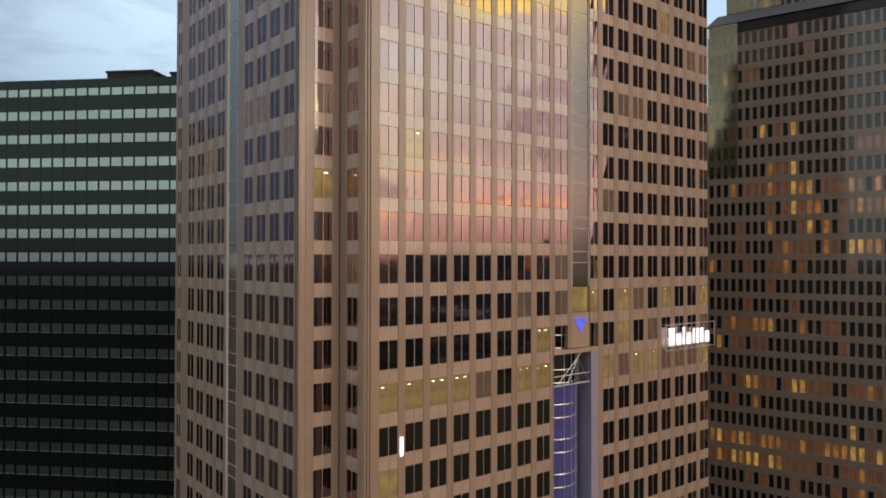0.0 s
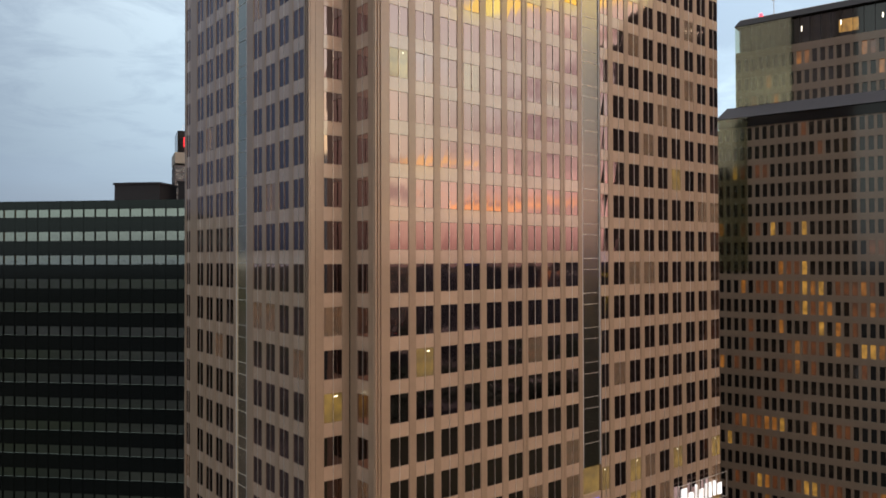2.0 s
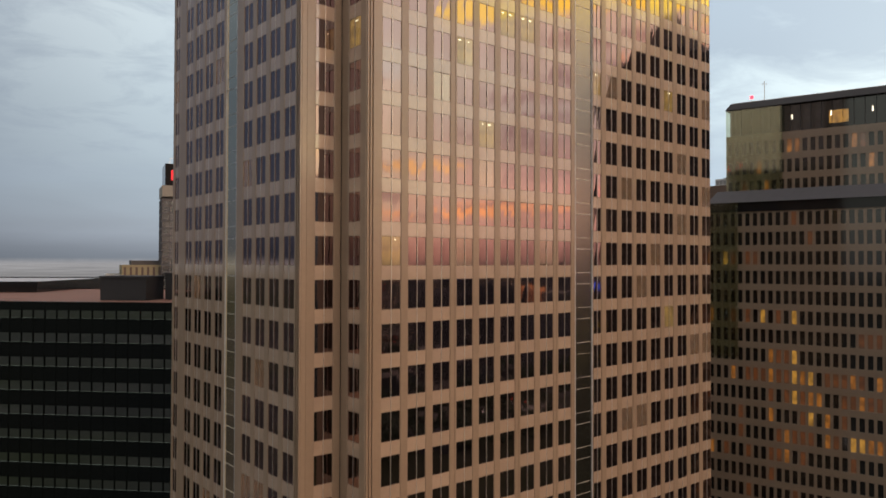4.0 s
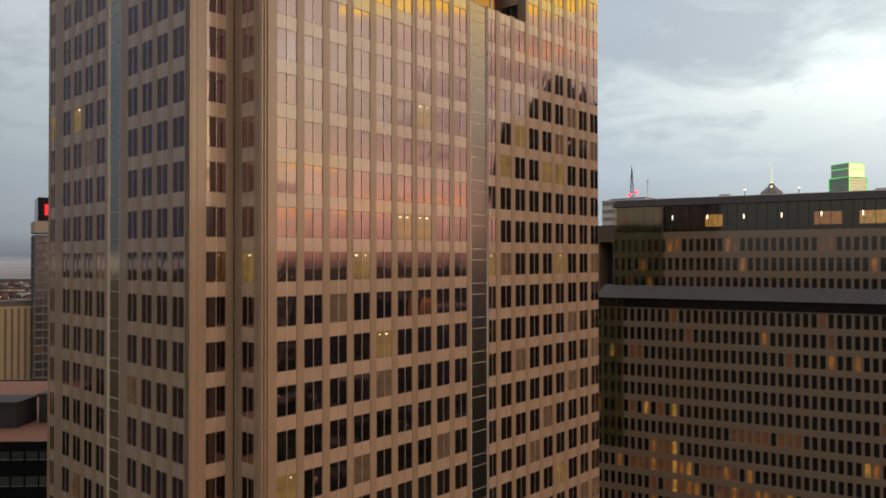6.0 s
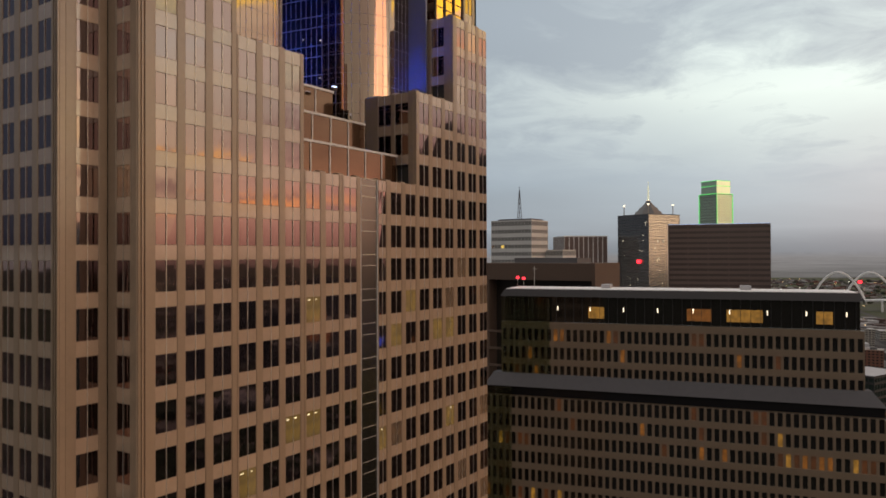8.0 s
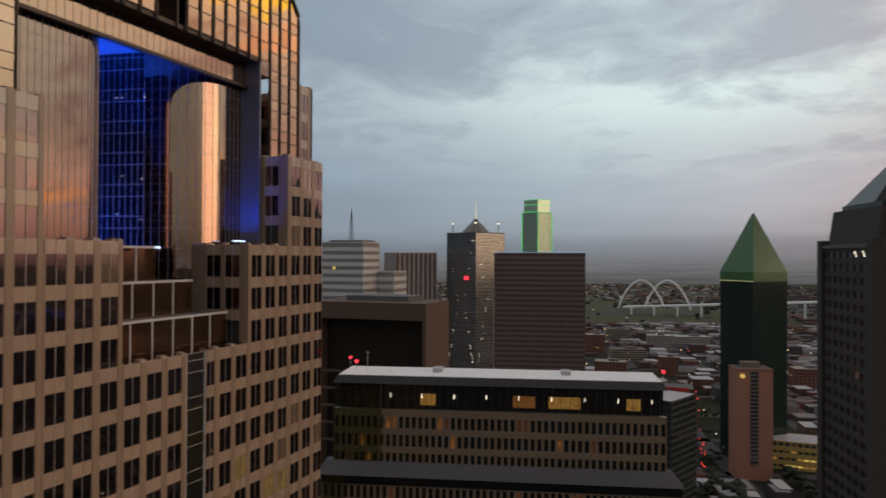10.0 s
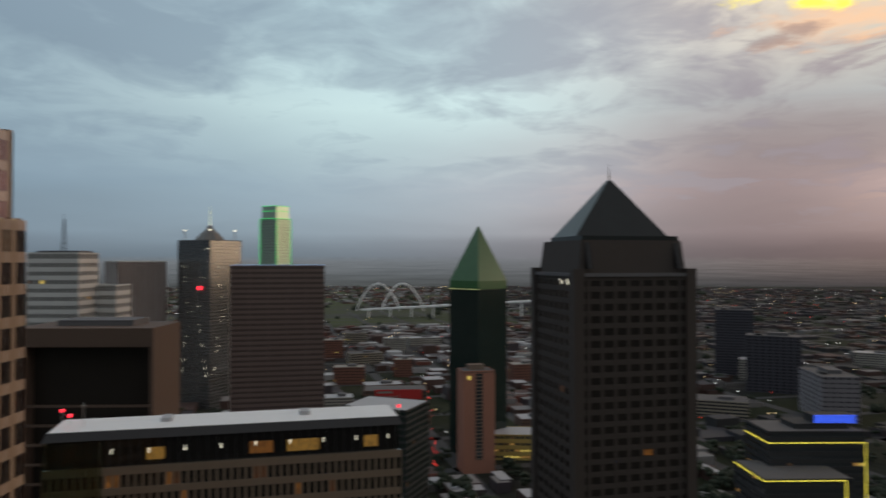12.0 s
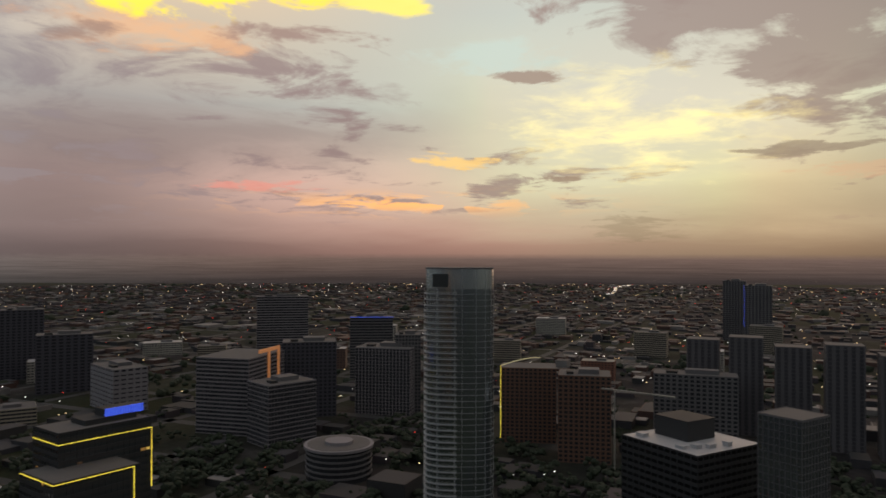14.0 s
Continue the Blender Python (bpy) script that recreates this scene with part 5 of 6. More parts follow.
g.box(Frame((-38, -20.4), (1, 0), (0, -1)), 12, 72, 0.0, 0.4, 8.6, 21.4)
part("banner", g, finish("red_banner", (0.5, 0.03, 0.03), 0.6, vary=0.1), ad, "red banner with pale bars")
words = bpy.data.curves.new("banner_word", "FONT")
words.body, words.size, words.extrude = "reimagined", 6.4, 0.08
words.materials.append(PALE)
word = new("banner_word", words)
word.parent = ad
word.matrix_local = pose(-23.2, -20.95, 10.6, 90, 0, 0)
for u0, u1, z0, z1 in ((15, 34, 16.6, 19.2),):
    g = Geo()
    g.box(Frame((-38, -20.4), (1, 0), (0, -1)), u0, u1, 0.4, 0.5, z0, z1)
    part("letter_bar", g, PALE, ad)

# white bridge with two arches over the river meadows
bridge = thing("arch_bridge", "white road bridge with two tall steel arches", "bridge")
BRIDGE_WHITE = finish("white_bridge_paint", (0.8, 0.8, 0.82), 0.5, vary=0.06)
for y0, y1, x0 in ((242, 100, 2352), (161, 22, 2362)):
    g = Geo()
    pts = [(x0, y0 + (y1 - y0) * i / 20, 18 + 90 * math.sin(math.pi * i / 20) ** 0.75) for i in range(21)]
    g.tube(pts, 3.0, sides=6)
    part("arch", g, BRIDGE_WHITE, bridge)
g = Geo()
g.hexa([(2340, 226, 20), (2372, 226, 20), (2300, -340, 54), (2268, -340, 54), (2340, 226, 25), (2372, 226, 25), (2300, -340, 59), (2268, -340, 59)])
part("deck", g, BRIDGE_WHITE, bridge)
for i in range(8):
    y = 200 - 70 * i
    g = Geo()
    z = 20 + (226 - y) * 0.06
    g.box(Frame((2335 - (226 - y) * 0.128, y), (1, 0), (0, 1)), 0, 20, -2, 2, 0, z)
    part("bridge_pier", g, BRIDGE_WHITE, bridge)

# ------------------------------------------------ uptown, towards the sunset
# distance haze put into these colours: charcoal and glass paled, white greyed
FAR_DARK = concrete("hazed_charcoal_panel", (0.06, 0.058, 0.076))
FAR_GLASS = finish("dusky_glazing", (0.035, 0.036, 0.042), 0.2, vary=0.25, spec=0.3)
HAZE = concrete("hazed_white_panel", (0.23, 0.213, 0.232))
yl = block("office_block", "stepped dark block outlined with yellow light", (377.9, -252.6), -88.7, 52.7, 29, 96.3, CHARCOAL, DARK_GLASS, 24, 16, band=0.5, pier=0.03, lit=0.01)
line_light(yl, [(-26.5, 14, 90), (-26.5, -14.7, 90), (26.5, -14.7, 90), (26.5, -14.7, 56)], 0.36, YELLOW_LINE)
g = Geo()
for i in range(15):
    g = Geo()
    g.box(Frame((0, 0), (1, 0), (0, -1)), 3.0 + 1.55 * i, 4.25 + 1.55 * i, 6.0, 6.5, 98.6, 103.2)
    part("screen_slat", g, BLUE_LINE, yl, "glowing blue screen slat")
g = Geo()
g.box(Frame((0, 0), (1, 0), (0, -1)), 2.6, 26.2, -4.0, 5.8, 98.5, 103.0)
part("screen_housing", g, CHARCOAL, yl)
plant_room(yl, 30, 16, 96, 98.5, 6, 0, CHARCOAL)
yl2 = block("office_block", "lower dark wing outlined with yellow light", (357, -236), -88.0, 46, 36, 78, CHARCOAL, DARK_GLASS, 18, 14, band=0.5, pier=0.03, lit=0.01)
line_light(yl2, [(-23.2, 17, 77), (-23.2, -18.2, 77), (19, -18.2, 77), (19, -18.2, 50)], 0.36, YELLOW_LINE)
orb = block("office_block", "banded office block with an orange lit frame", (647.9, -548.6), -156.6, 62.8, 79.3, 81.1, HAZE, FAR_GLASS, 19, 22, band=0.36, pier=0.03, lit=0.0)
ORANGE = finish("orange_lit_frame", (0.5, 0.25, 0.12), 0.5, glow=(1.0, 0.38, 0.14), power=0.4)
of = Frame((31.4, -39.6), (0, 1), (1, 0))
for u0, u1, z0, z1 in ((40, 44, 54, 84), (62, 66, 54, 84), (20, 66, 84, 88)):
    g = Geo()
    g.box(of, u0, u1, 0.0, 1.5, z0, z1)
    part("lit_frame", g, ORANGE, orb)
for nm, lab, at, tn, w, d, z, wall, gl, fl, by, kw in (
    ("office_block", "dark office block with pale floor edges", (562.8, -536.0), -98.1, 55.6, 41.5, 62.3, HAZE, FAR_GLASS, 14, 16, dict(band=0.2, pier=0.05, lit=0.0)),
    ("office_block", "grey banded office slab on the skyline", (1133, -1000), -129, 100, 40, 109, HAZE, FAR_GLASS, 22, 12, dict(band=0.36, pier=0.03, lit=0.0)),
    ("office_block", "pale plain concrete block with few windows", (849.4, -512.9), -97.2, 41.7, 76, 53.4, HAZE, FAR_GLASS, 10, 5, dict(band=0.7, pier=0.3, lit=0.0)),
    ("office_block", "distant dark tower block with flat roof", (1179, -530), -111, 59, 40, 106, FAR_DARK, FAR_GLASS, 24, 8, dict(lit=0.0)),
    ("office_block", "distant charcoal office block with blank front", (1019, -523), -114, 71, 40, 80, FAR_DARK, FAR_GLASS, 18, 8, dict(lit=0.0)),
    ("apartment_block", "dark apartment block with a white window grid", (577.7, -711.9), -153.7, 67.9, 50, 79.9, HAZE, FAR_GLASS, 20, 16, dict(band=0.12, pier=0.2, lit=0.0)),
    ("office_block", "office block with a blue lit roof edge", (769, -880), -136, 66, 40, 95, GREY, FAR_GLASS, 22, 14, dict(band=0.4, pier=0.05, lit=0.0)),
    ("apartment_block", "brown apartment block beside the yellow edge", (292, -675), -153, 48, 40, 80, BRICK, FAR_GLASS, 20, 10, dict(lit=0.0)),
    ("office_block", "grey slab block behind the crane", (234, -808), -161, 82, 30, 69, GREY, FAR_GLASS, 16, 14, dict(lit=0.0)),
    ("office_block", "slim grey tower of the far row", (562, -731), -139, 31, 30, 94, GREY, FAR_GLASS, 22, 8, dict(lit=0.0)),
    ("office_block", "dark long block behind the orange frame", (640, -640), -131, 63, 40, 88, FAR_DARK, FAR_GLASS, 20, 12, dict(lit=0.0)),
    ("office_tower", "distant dark tower near the horizon", (485, -1778), -163, 49, 40, 135, GREY, FAR_GLASS, 30, 8, dict(lit=0.0)),
    ("office_tower", "distant tower with a blue light line", (410, -1695), -165, 55, 40, 129, GREY, FAR_GLASS, 30, 8, dict(lit=0.0)),
):
    b = block(nm, lab, at, tn, w, d, z, wall, gl, fl, by, **kw)
    plant_room(b, w * 0.4, d * 0.42, z - 0.6, z + 3.5, w * 0.08, d * 0.05, GREY)
    plant_room(b, w * 0.14, d * 0.2, z - 0.6, z + 1.8, -w * 0.28, -d * 0.18, CHARCOAL)
    if "blue lit" in lab:
        line_light(b, [(-w / 2, -d / 2 - 0.2, z), (w / 2, -d / 2 - 0.2, z)], 0.5, BLUE_LINE)
    if "blue light line" in lab:
        line_light(b, [(-w / 2, -d / 2 - 0.2, 40), (-w / 2, -d / 2 - 0.2, z)], 0.3, BLUE_LINE)
# the row's low contrast in haze is put into both colours
ROW_WALL = concrete("dusky_render", (0.11, 0.104, 0.114))
ROW_GLASS = finish("dusky_pane", (0.06, 0.058, 0.066), 0.3, vary=0.2, spec=0.3)
for i in range(5):
    block("apartment_block", "grey apartment tower in a row of five", (250 - 48 * i, -880 + 6 * i), -165, 34, 30, 98 + (i % 2) * 6, ROW_WALL, ROW_GLASS, 26, 5, band=0.12, pier=0.5, lit=0.0)
curve = block("apartment_block", "apartment block with a yellow lit edge", (372, -705), -149, 56, 40, 76, BRICK, FAR_GLASS, 20, 12, lit=0.0)
line_light(curve, [(-28.2, -20.2, 4), (-28.2, -20.2, 78)], 0.4, YELLOW_LINE)
line_light(curve, [(-28 + 5 * k, -20.2, 78 + 9 * math.sin(math.pi * k / 16)) for k in range(9)], 0.6, finish("pale_arc_light", (0.5, 0.45, 0.3), 0.5, glow=(1.0, 0.9, 0.5), power=0.5))
wr = block("office_block", "dark block with a cluttered white roof", (127.8, -496.7), 159.2, 58.8, 56.9, 78.4, CHARCOAL, BLACK_GLASS, 19, 12, band=0.5, pier=0.1, lit=0.0, roof=WHITE_ROOF, parapet=1.0)
for x0, y0, w2, d2, z2 in ((-8, 4, 26, 24, 90), (16, -14, 5, 4, 80), (20, -6, 3, 6, 80), (12, -22, 6, 3, 79.5), (22, 6, 4, 4, 80.5), (-20, -20, 6, 5, 80)):
    plant_room(wr, w2, d2, 78, z2, x0, y0, CHARCOAL if w2 > 10 else WHITE_ROOF)
block("office_block", "pale glass office block with slim mullions", (65.9, -480.9), 162.2, 25.5, 27.2, 104.9, GREY, STEEL_GLASS, 26, 8, band=0.05, pier=0.1, lit=0.0)
rd = thing("office_pavilion", "low round office building with a pale roof", "office building", (430, -490, 0), 0)
TAKEN.append((430, -490, 45))
for r, z0, z1, mt in ((28, 0, 26, FAR_GLASS), (30, 26, 28.2, HAZE), (27, 28.2, 28.5, ROOFING), (12, 28.2, 31, HAZE)):
    g = Geo()
    g.prism([(r * math.cos(2 * math.pi * i / 24), r * math.sin(2 * math.pi * i / 24)) for i in range(24)], z0, z1)
    part("drum", g, mt, rd)
for k in range(5):
    g = Geo()
    g.prism([(28.6 * math.cos(2 * math.pi * i / 24), 28.6 * math.sin(2 * math.pi * i / 24)) for i in range(24)], 4 + 4.6 * k, 5.6 + 4.6 * k)
    part("floor_ring", g, GREY, rd)
crane = thing("tower_crane", "slim pale tower crane jib over the roofs", "crane")
line_light(crane, [(245, -640, 0), (245, -640, 74)], 0.8, LINE, "mast")
line_light(crane, [(262, -650, 72), (180, -610, 80)], 0.8, PALE, "jib")

# tall apartment tower with a rounded plan
apt = thing("apartment_tower", "tall rounded glass apartment tower with balconies", "apartment building", (262, -440, 0), -143)
TAKEN.append((262, -440, 45))


def oval(rx, ry, n=28, p=2.6):
    pts = []
    for i in range(n):
        t = 2 * math.pi * i / n
        c, s_ = math.cos(t), math.sin(t)
        pts.append((rx * math.copysign(abs(c) ** (2 / p), c), ry * math.copysign(abs(s_) ** (2 / p), s_)))
    return pts


APT_GLASS = finish("teal_glazing", (0.4, 0.46, 0.49), 0.14, metal=0.9, vary=0.2, grain=0.05, stain=0.04, wave=0.01)
APT_EDGE = concrete("blue_white_slab", (0.42, 0.43, 0.45))
whole = oval(22.5, 13, 40)
g = Geo()
g.prism(whole, 0, 168)
part("glazing", g, APT_GLASS, apt)
g = Geo()
g.prism(oval(22.5, 13, 40), 168.05, 181)
part("crown_glazing", g, finish("pale_crown_glazing", (0.6, 0.64, 0.64), 0.2, metal=0.8, vary=0.2, grain=0.1), apt)
# balconies wrap the rounded end; the long side has a flat glass skin with a slim grid
def wrap(rx, ry, lo, hi, n=14):
    pts = []
    for i in range(n + 1):
        t = math.radians(lo + (hi - lo) * i / n)
        c, s_ = math.cos(t), math.sin(t)
        pts.append((rx * math.copysign(abs(c) ** (2 / 2.6), c), ry * math.copysign(abs(s_) ** (2 / 2.6), s_)))
    return pts


for k in range(43):
    z = 3 + 3.85 * k
    outer, inner = wrap(23.8, 14.3, 150, 268), wrap(22.4, 12.9, 150, 268)
    g = Geo()
    g.prism(outer + inner[::-1], z, z + 0.35)
    part("balcony_slab", g, APT_EDGE, apt)
    g = Geo()
    g.tube([(x, y, z + 1.3) for x, y in wrap(23.7, 14.2, 150, 268)], 0.07)
    part("balcony_rail", g, LINE, apt)
    g = Geo()
    g.tube([(x, y, z) for x, y in wrap(22.56, 13.06, 268, 400, 16)], 0.1)
    part("floor_edge", g, APT_EDGE, apt)
for k in range(7):
    x, y = wrap(22.6, 13.1, 272, 395, 6)[k]
    line_light(apt, [(x, y, 0), (x, y, 180.8)], 0.09, APT_EDGE, "mullion")
for x, y in wrap(23.6, 14.1, 152, 266, 4):
    line_light(apt, [(x, y, 0), (x, y, 168)], 0.16, APT_EDGE, "balcony_post")
g = Geo()
g.prism(oval(22.8, 13.3, 40), 181, 182)
part("parapet", g, GREY, apt)
g = Geo()
g.box(Frame((0, 0), (1, 0), (0, 1)), -17.5, -7.5, -14.0, -9, 169.5, 178)
part("roof_loggia", g, DARK_GLASS, apt)

# ------------------------------------------------ low city, trees, streets and lamps
D = Vector((0.241, -0.9705, 0))
N = Vector((0.9705, 0.241, 0))
EYE = Vector((-31, -53, 0))
city = random.Random(21)


def in_sight(p, lo=-12, hi=206):
    v = p - EYE
    return lo < math.degrees(math.atan2(v.x, v.y)) % 360 < hi or math.degrees(math.atan2(v.x, v.y)) > -12 and math.degrees(math.atan2(v.x, v.y)) < 0


def is_free(p, r):
    return all((p.x - x) ** 2 + (p.y - y) ** 2 > (q + r) ** 2 for x, y, q in TAKEN)


# middle-sized blocks that stand out of the low roofs
MIDRISE = (
    ("brick_block", "red brick loft block with a pale flat roof", concrete("loft_brick", (0.2, 0.085, 0.06)), PALE, dict(band=0.5, pier=0.5)),
    ("office_block", "pale concrete mid-rise block with dark windows", concrete("bone_concrete", (0.34, 0.32, 0.29)), WHITE_ROOF, dict(band=0.5, pier=0.3)),
    ("parking_garage", "tan open parking garage with long decks", concrete("garage_concrete", (0.3, 0.26, 0.21)), ROOFING, dict(band=0.45, pier=0.06)),
    ("warehouse", "long brown warehouse with a white roof", concrete("warehouse_brick", (0.14, 0.085, 0.07)), WHITE_ROOF, dict(band=0.6, pier=0.6)),
)
for way, away, turn_by, wide_by, deep_by, tall_by, kind in (
    (81.6, 900, -80, 34, 26, 22, 1), (82.4, 1120, -85, 46, 30, 26, 0), (83.6, 1330, -70, 60, 34, 20, 2), (84.3, 760, -88, 40, 26, 24, 0),
    (85.0, 1010, -76, 52, 30, 18, 3), (85.9, 1480, -80, 44, 30, 30, 1), (86.6, 1180, -86, 30, 24, 28, 0), (87.4, 840, -76, 36, 24, 15, 3),
    (88.2, 1600, -74, 70, 36, 18, 1), (82.9, 1650, -80, 50, 40, 24, 2), (81.2, 1420, -80, 36, 30, 34, 0), (96.0, 1150, -76, 42, 30, 26, 0),
    (96.6, 820, -80, 30, 28, 14, 3), (110.6, 950, -110, 60, 40, 20, 2), (113.0, 1250, -115, 50, 34, 32, 1), (117.5, 1100, -120, 44, 30, 26, 0),
    (120.5, 1500, -120, 70, 34, 24, 1), (124.0, 1300, -130, 46, 30, 38, 2), (128.8, 1700, -135, 60, 40, 30, 1), (133.0, 1250, -140, 44, 30, 34, 3),
    (137.0, 1550, -145, 50, 30, 44, 1), (146.5, 1350, -150, 54, 36, 36, 2), (150.0, 1800, -155, 70, 40, 40, 1), (153.6, 1150, -160, 50, 30, 30, 0),
    (157.5, 1450, -165, 60, 36, 46, 2), (161.5, 1250, -165, 50, 36, 40, 1), (165.5, 1600, -170, 60, 40, 52, 2),
):
    name_by, words, wall_by, roof_by, style = MIDRISE[kind]
    t = radians(way)
    root = block(name_by, words, (-31 + away * math.sin(t), -53 + away * math.cos(t)), turn_by, wide_by, deep_by, tall_by, wall_by, FAR_GLASS, max(3, round(tall_by / 4)), max(5, round(wide_by / 5)), lit=0.02 if way < 100 else 0.0, roof=roof_by, category=name_by.replace("_", " "), **style)
    plant_room(root, wide_by * 0.3, deep_by * 0.35, tall_by - 0.6, tall_by + 2.6, wide_by * 0.1, 0, GREY)

houses = Geo()
crowns = Geo()
lamps = Geo()
GRID = 115.0
phi_r = (1 + 5 ** 0.5) / 2
ICO = [(-1, phi_r, 0), (1, phi_r, 0), (-1, -phi_r, 0), (1, -phi_r, 0), (0, -1, phi_r), (0, 1, phi_r), (0, -1, -phi_r), (0, 1, -phi_r), (phi_r, 0, -1), (phi_r, 0, 1), (-phi_r, 0, -1), (-phi_r, 0, 1)]
ICO_F = [(0, 11, 5), (0, 5, 1), (0, 1, 7), (0, 7, 10), (0, 10, 11), (1, 5, 9), (5, 11, 4), (11, 10, 2), (10, 7, 6), (7, 1, 8), (3, 9, 4), (3, 4, 2), (3, 2, 6), (3, 6, 8), (3, 8, 9), (4, 9, 5), (2, 4, 11), (6, 2, 10), (8, 6, 7), (9, 8, 1)]


def clump(x, y, z, r):
    b = len(crowns.v)
    k = r / 1.9
    for a, c, e in ICO:
        j = k * city.uniform(0.65, 1.25)
        crowns.v.append((x + a * j, y + c * j, z + e * j * 0.8))
    for q in ICO_F:
        crowns.f.append(tuple(b + i for i in q))
        crowns.m.append(0)


def lamp_at(p, z, far, mi):
    r = 0.3 + far / 4200
    lamps.hexa([(p.x - r, p.y - r, z), (p.x + r, p.y - r, z), (p.x + r, p.y + r, z), (p.x - r, p.y + r, z), (p.x - r, p.y - r, z + r), (p.x + r, p.y - r, z + r), (p.x + r, p.y + r, z + r), (p.x - r, p.y + r, z + r)], mi)


for i in range(-44, 45):
    for j in range(-44, 45):
        c = EYE + D * (i * GRID) + N * (j * GRID)
        far = (c - EYE).length
        if far < 330 or far > 5000 or not in_sight(c):
            continue
        meadow = 2050 < far < 2900 and c.y > -250 and c.y < 500
        park = city.random() < 0.1 or meadow
        lots = 0 if park else (13 if far < 2100 and c.y > -300 else 5 if far < 750 else 9 if far < 1600 else 6 if far < 2200 else 5)
        for k in range(lots):
            p = c + D * city.uniform(-45, 45) + N * city.uniform(-45, 45)
            w2, d2 = city.uniform(5, 15), city.uniform(5, 17)
            h = city.uniform(3.5, 9) * (2.2 if city.random() < 0.08 and far < 1700 else 1.0)
            if city.random() < 0.12 and far > 800:
                w2, d2 = w2 * 2, d2 * 1.6
            if not is_free(p, 12):
                continue
            a, b = D * w2, N * d2
            q = [p - a - b, p + a - b, p + a + b, p - a + b]
            # towards the sunset, lots past 900 m paler: real roofs, plus haze in colour
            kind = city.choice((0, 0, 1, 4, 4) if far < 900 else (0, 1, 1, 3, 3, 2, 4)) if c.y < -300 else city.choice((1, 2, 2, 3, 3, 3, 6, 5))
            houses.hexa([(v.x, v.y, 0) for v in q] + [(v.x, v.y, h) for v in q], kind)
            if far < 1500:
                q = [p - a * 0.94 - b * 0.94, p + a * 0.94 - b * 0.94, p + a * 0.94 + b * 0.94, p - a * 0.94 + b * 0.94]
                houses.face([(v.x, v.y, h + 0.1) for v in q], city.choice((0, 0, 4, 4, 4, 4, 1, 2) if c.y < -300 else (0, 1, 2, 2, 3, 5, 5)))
            if city.random() < (0.18 if far < 1500 else 0.07):
                lamp_at(p - a - b, h * 0.7, far, city.choice((0, 0, 1, 1, 2)))
        trees = (9 if park and not meadow else 5) if far < 1400 else (2 if park and not meadow else 0)
        if c.y > -300 and far > 1100:
            trees = 1 if city.random() < 0.5 else 0
        for k in range(trees * (9 if far < 800 and c.y < -200 else 5 if far < 800 else 2 if far < 1300 else 1)):
            p = c + D * city.uniform(-55, 55) + N * city.uniform(-55, 55)
            if not is_free(p, 4):
                continue
            r = city.uniform(4, 8) if far < 800 else city.uniform(3, 6)
            if far < 1000:
                for _ in range(7):
                    clump(p.x + city.uniform(-r, r), p.y + city.uniform(-r, r), r * city.uniform(0.7, 1.7), r * city.uniform(0.3, 0.6))
            else:
                clump(p.x, p.y, r * 0.8, r * (1.5 if far < 2400 else 3.0))
        for k in range(2 if far < 1800 else 1):
            if city.random() < (0.9 if far < 1800 else 0.45):
                p = c + (D * city.uniform(-55, 55) + N * 55 if city.random() < 0.5 else N * city.uniform(-55, 55) + D * 55)
                if is_free(p, 0):
                    lamp_at(p, 7.0, far, city.choice((0, 0, 0, 1, 1, 2)))
for k in range(46):
    f = k / 45
    t = radians(154.1 + 1.7 * f + 0.25 * math.sin(7 * f))
    p = EYE + Vector((math.sin(t), math.cos(t), 0)) * (3500 + 1350 * f)
    lamp_at(p + Vector((city.uniform(-8, 8), city.uniform(-8, 8), 0)), 8.0, 5200, city.choice((0, 1, 1)))
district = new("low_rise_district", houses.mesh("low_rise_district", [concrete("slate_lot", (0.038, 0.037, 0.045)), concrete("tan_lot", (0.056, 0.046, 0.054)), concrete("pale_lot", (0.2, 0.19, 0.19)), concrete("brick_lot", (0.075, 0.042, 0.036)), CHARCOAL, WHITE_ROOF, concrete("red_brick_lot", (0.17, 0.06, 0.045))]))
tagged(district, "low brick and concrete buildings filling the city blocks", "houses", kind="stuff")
FOLIAGE = finish("dark_foliage", (0.022, 0.032, 0.018), 0.9, vary=0.5, grain=0.2, stain=0.05, bump=0.1)
wood = new("street_trees", crowns.mesh("street_trees", [FOLIAGE]))
tagged(wood, "dark green street and park trees", "trees", kind="stuff")
lamp_field = new("street_lights", lamps.mesh("street_lights", [finish("warm_street_light", (0.5, 0.4, 0.2), 0.5, glow=(1.0, 0.72, 0.35), power=5.0), finish("white_street_light", (0.6, 0.6, 0.6), 0.5, glow=(1.0, 0.97, 0.9), power=5.0), finish("red_tail_light", (0.5, 0.05, 0.05), 0.5, glow=(1.0, 0.06, 0.04), power=3.0)]))
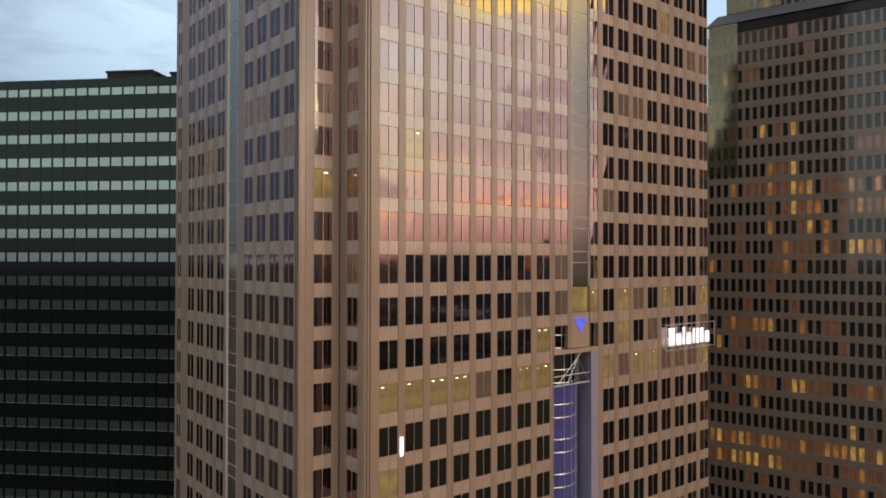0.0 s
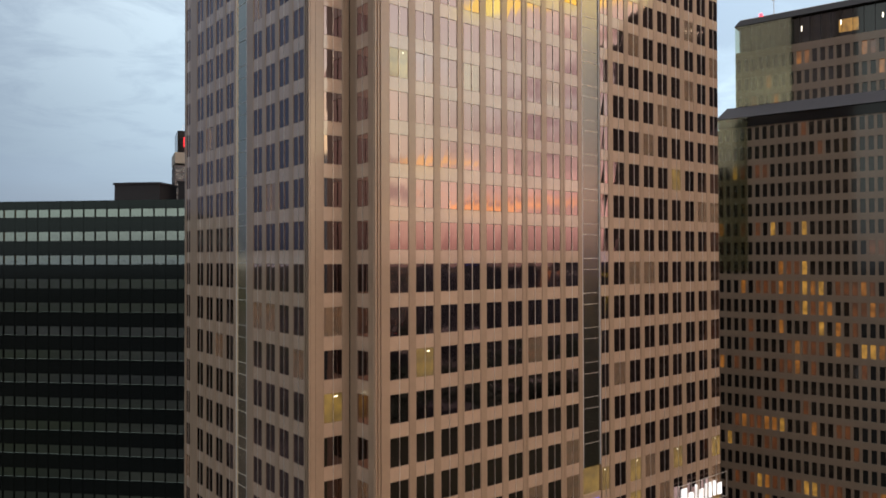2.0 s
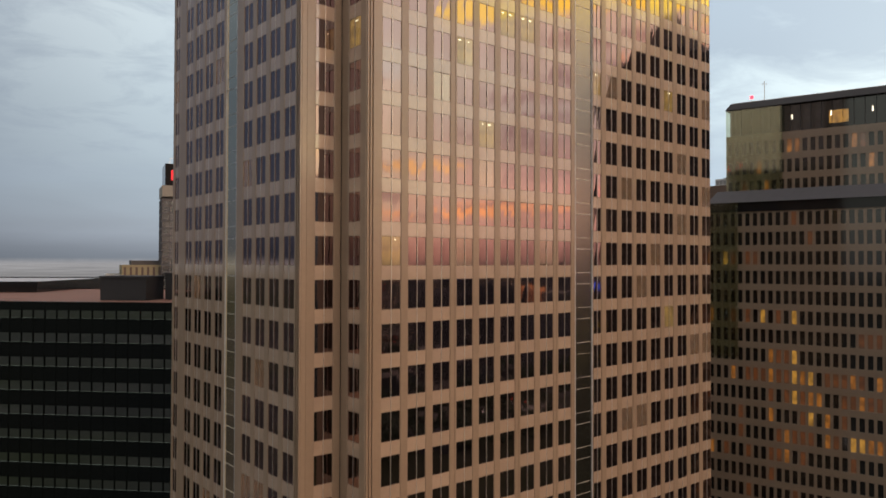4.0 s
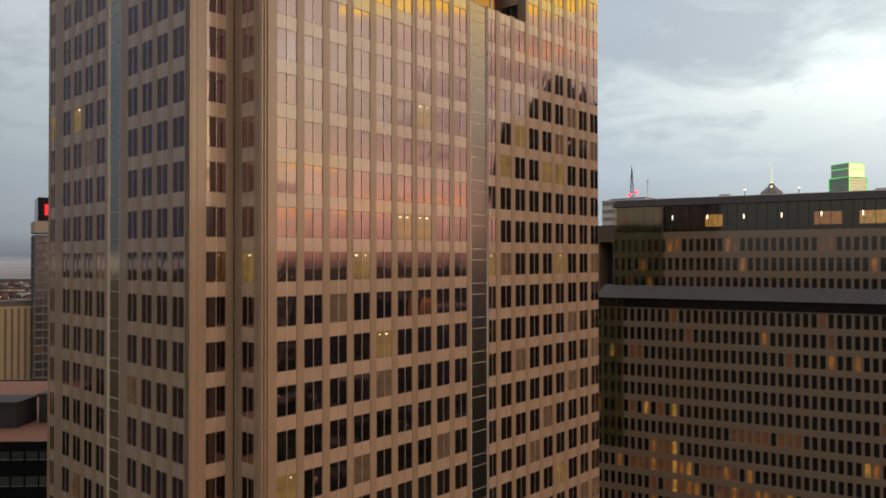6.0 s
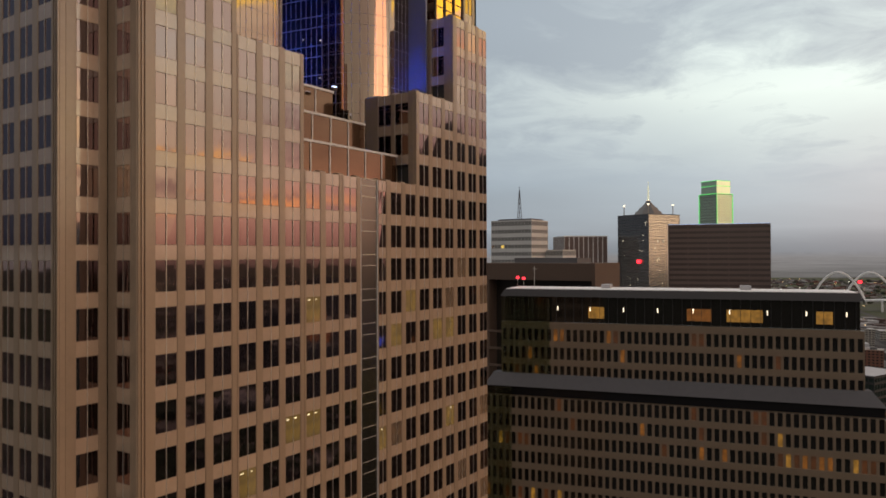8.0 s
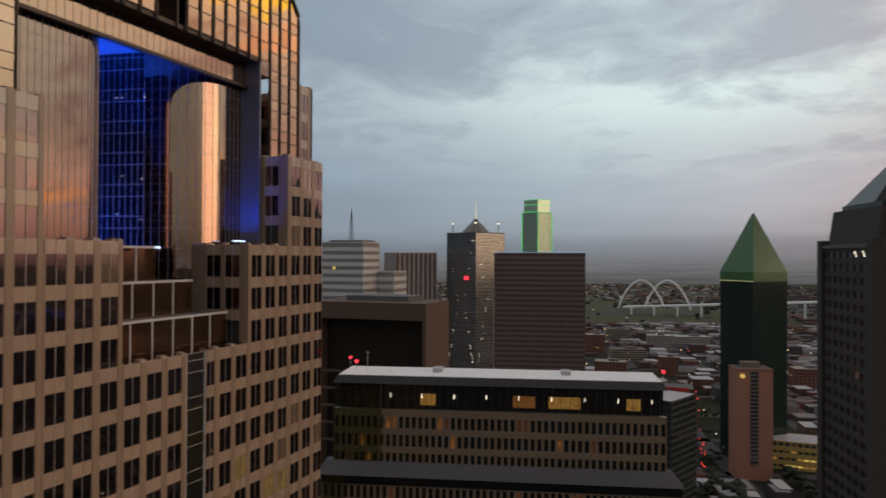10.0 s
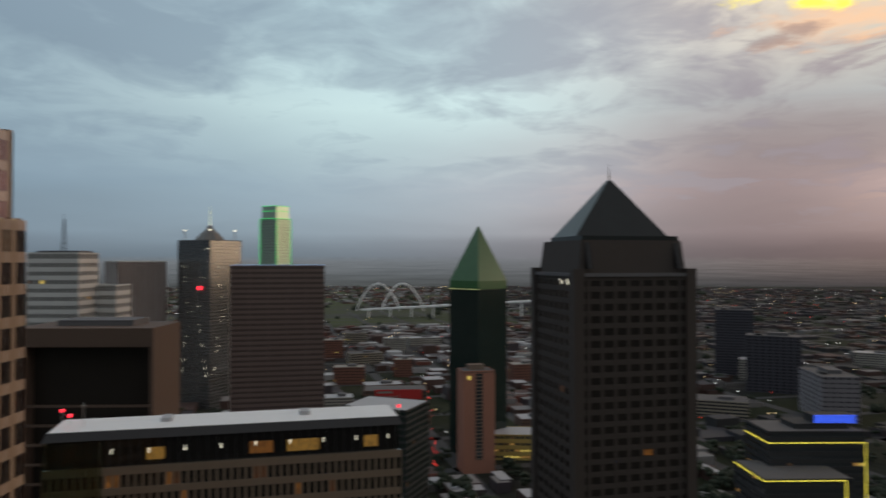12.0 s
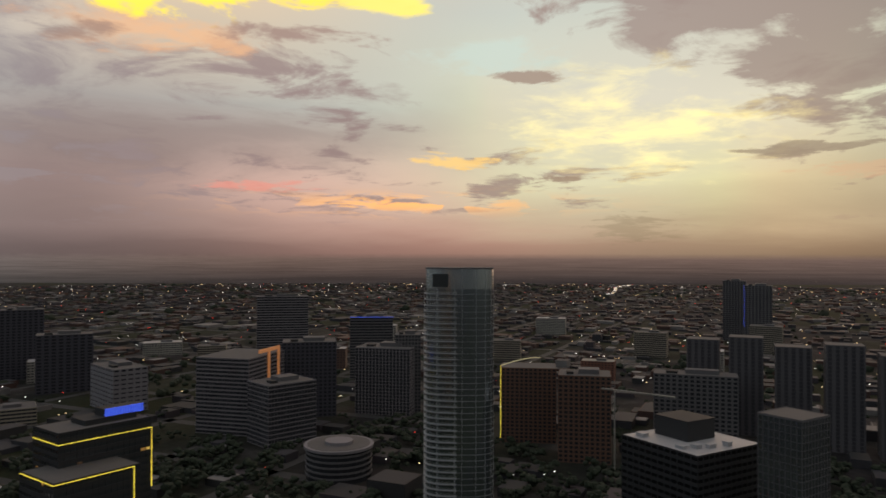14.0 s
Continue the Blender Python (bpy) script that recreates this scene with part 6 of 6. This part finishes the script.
tagged(lamp_field, "scattered street and car lights across the city", "street lights", kind="stuff")
ASPHALT = finish("asphalt", (0.05, 0.05, 0.052), 0.9, vary=0.35, grain=0.3, stain=0.02)


def street(name, pts, wide):
    g = Geo()
    for a, b in zip(pts, pts[1:]):
        a, b = Vector((*a, 0)), Vector((*b, 0))
        s_ = (b - a).cross(Vector((0, 0, 1))).normalized() * wide / 2
        g.hexa([tuple(a - s_), tuple(b - s_), tuple(b + s_), tuple(a + s_), *[tuple(v + Vector((0, 0, 0.12))) for v in (a - s_, b - s_, b + s_, a + s_)]])
    ob = new(name, g.mesh(name, [ASPHALT]))
    return tagged(ob, "grey asphalt city street", "road", kind="structure")


for i in range(-12, 13):
    a, b = EYE + D * ((i + 0.5) * GRID) + N * 320, EYE + D * ((i + 0.5) * GRID) + N * 2600
    street("road", [(a.x, a.y), (b.x, b.y)], 15)
for j in range(3, 22):
    a, b = EYE + N * ((j + 0.5) * GRID) - D * 700, EYE + N * ((j + 0.5) * GRID) + D * 2600
    street("road", [(a.x, a.y), (b.x, b.y)], 13)

# evening traffic on the wide road towards the river
ROAD_A, ROAD_B = (574, -42), (1307, -11)
traffic = Geo()
cars = random.Random(4)
for k in range(90):
    d = cars.uniform(0, 1) ** 1.3
    for side, mi in ((-4, 2), (4, 1)):
        if cars.random() < 0.6:
            p = Vector((ROAD_A[0] + (ROAD_B[0] - ROAD_A[0]) * d + cars.uniform(-2, 2), ROAD_A[1] + (ROAD_B[1] - ROAD_A[1]) * d + side + cars.uniform(-2, 2), 0))
            r = 0.35 + d * 0.3
            traffic.hexa([(p.x - r, p.y - r, 0.6), (p.x + r, p.y - r, 0.6), (p.x + r, p.y + r, 0.6), (p.x - r, p.y + r, 0.6), (p.x - r, p.y - r, 1.1), (p.x + r, p.y - r, 1.1), (p.x + r, p.y + r, 1.1), (p.x - r, p.y + r, 1.1)], mi)
queue = new("traffic_lights", traffic.mesh("traffic_lights", list(lamp_field.data.materials)))
tagged(queue, "red and white lights of evening traffic", "traffic", kind="stuff")
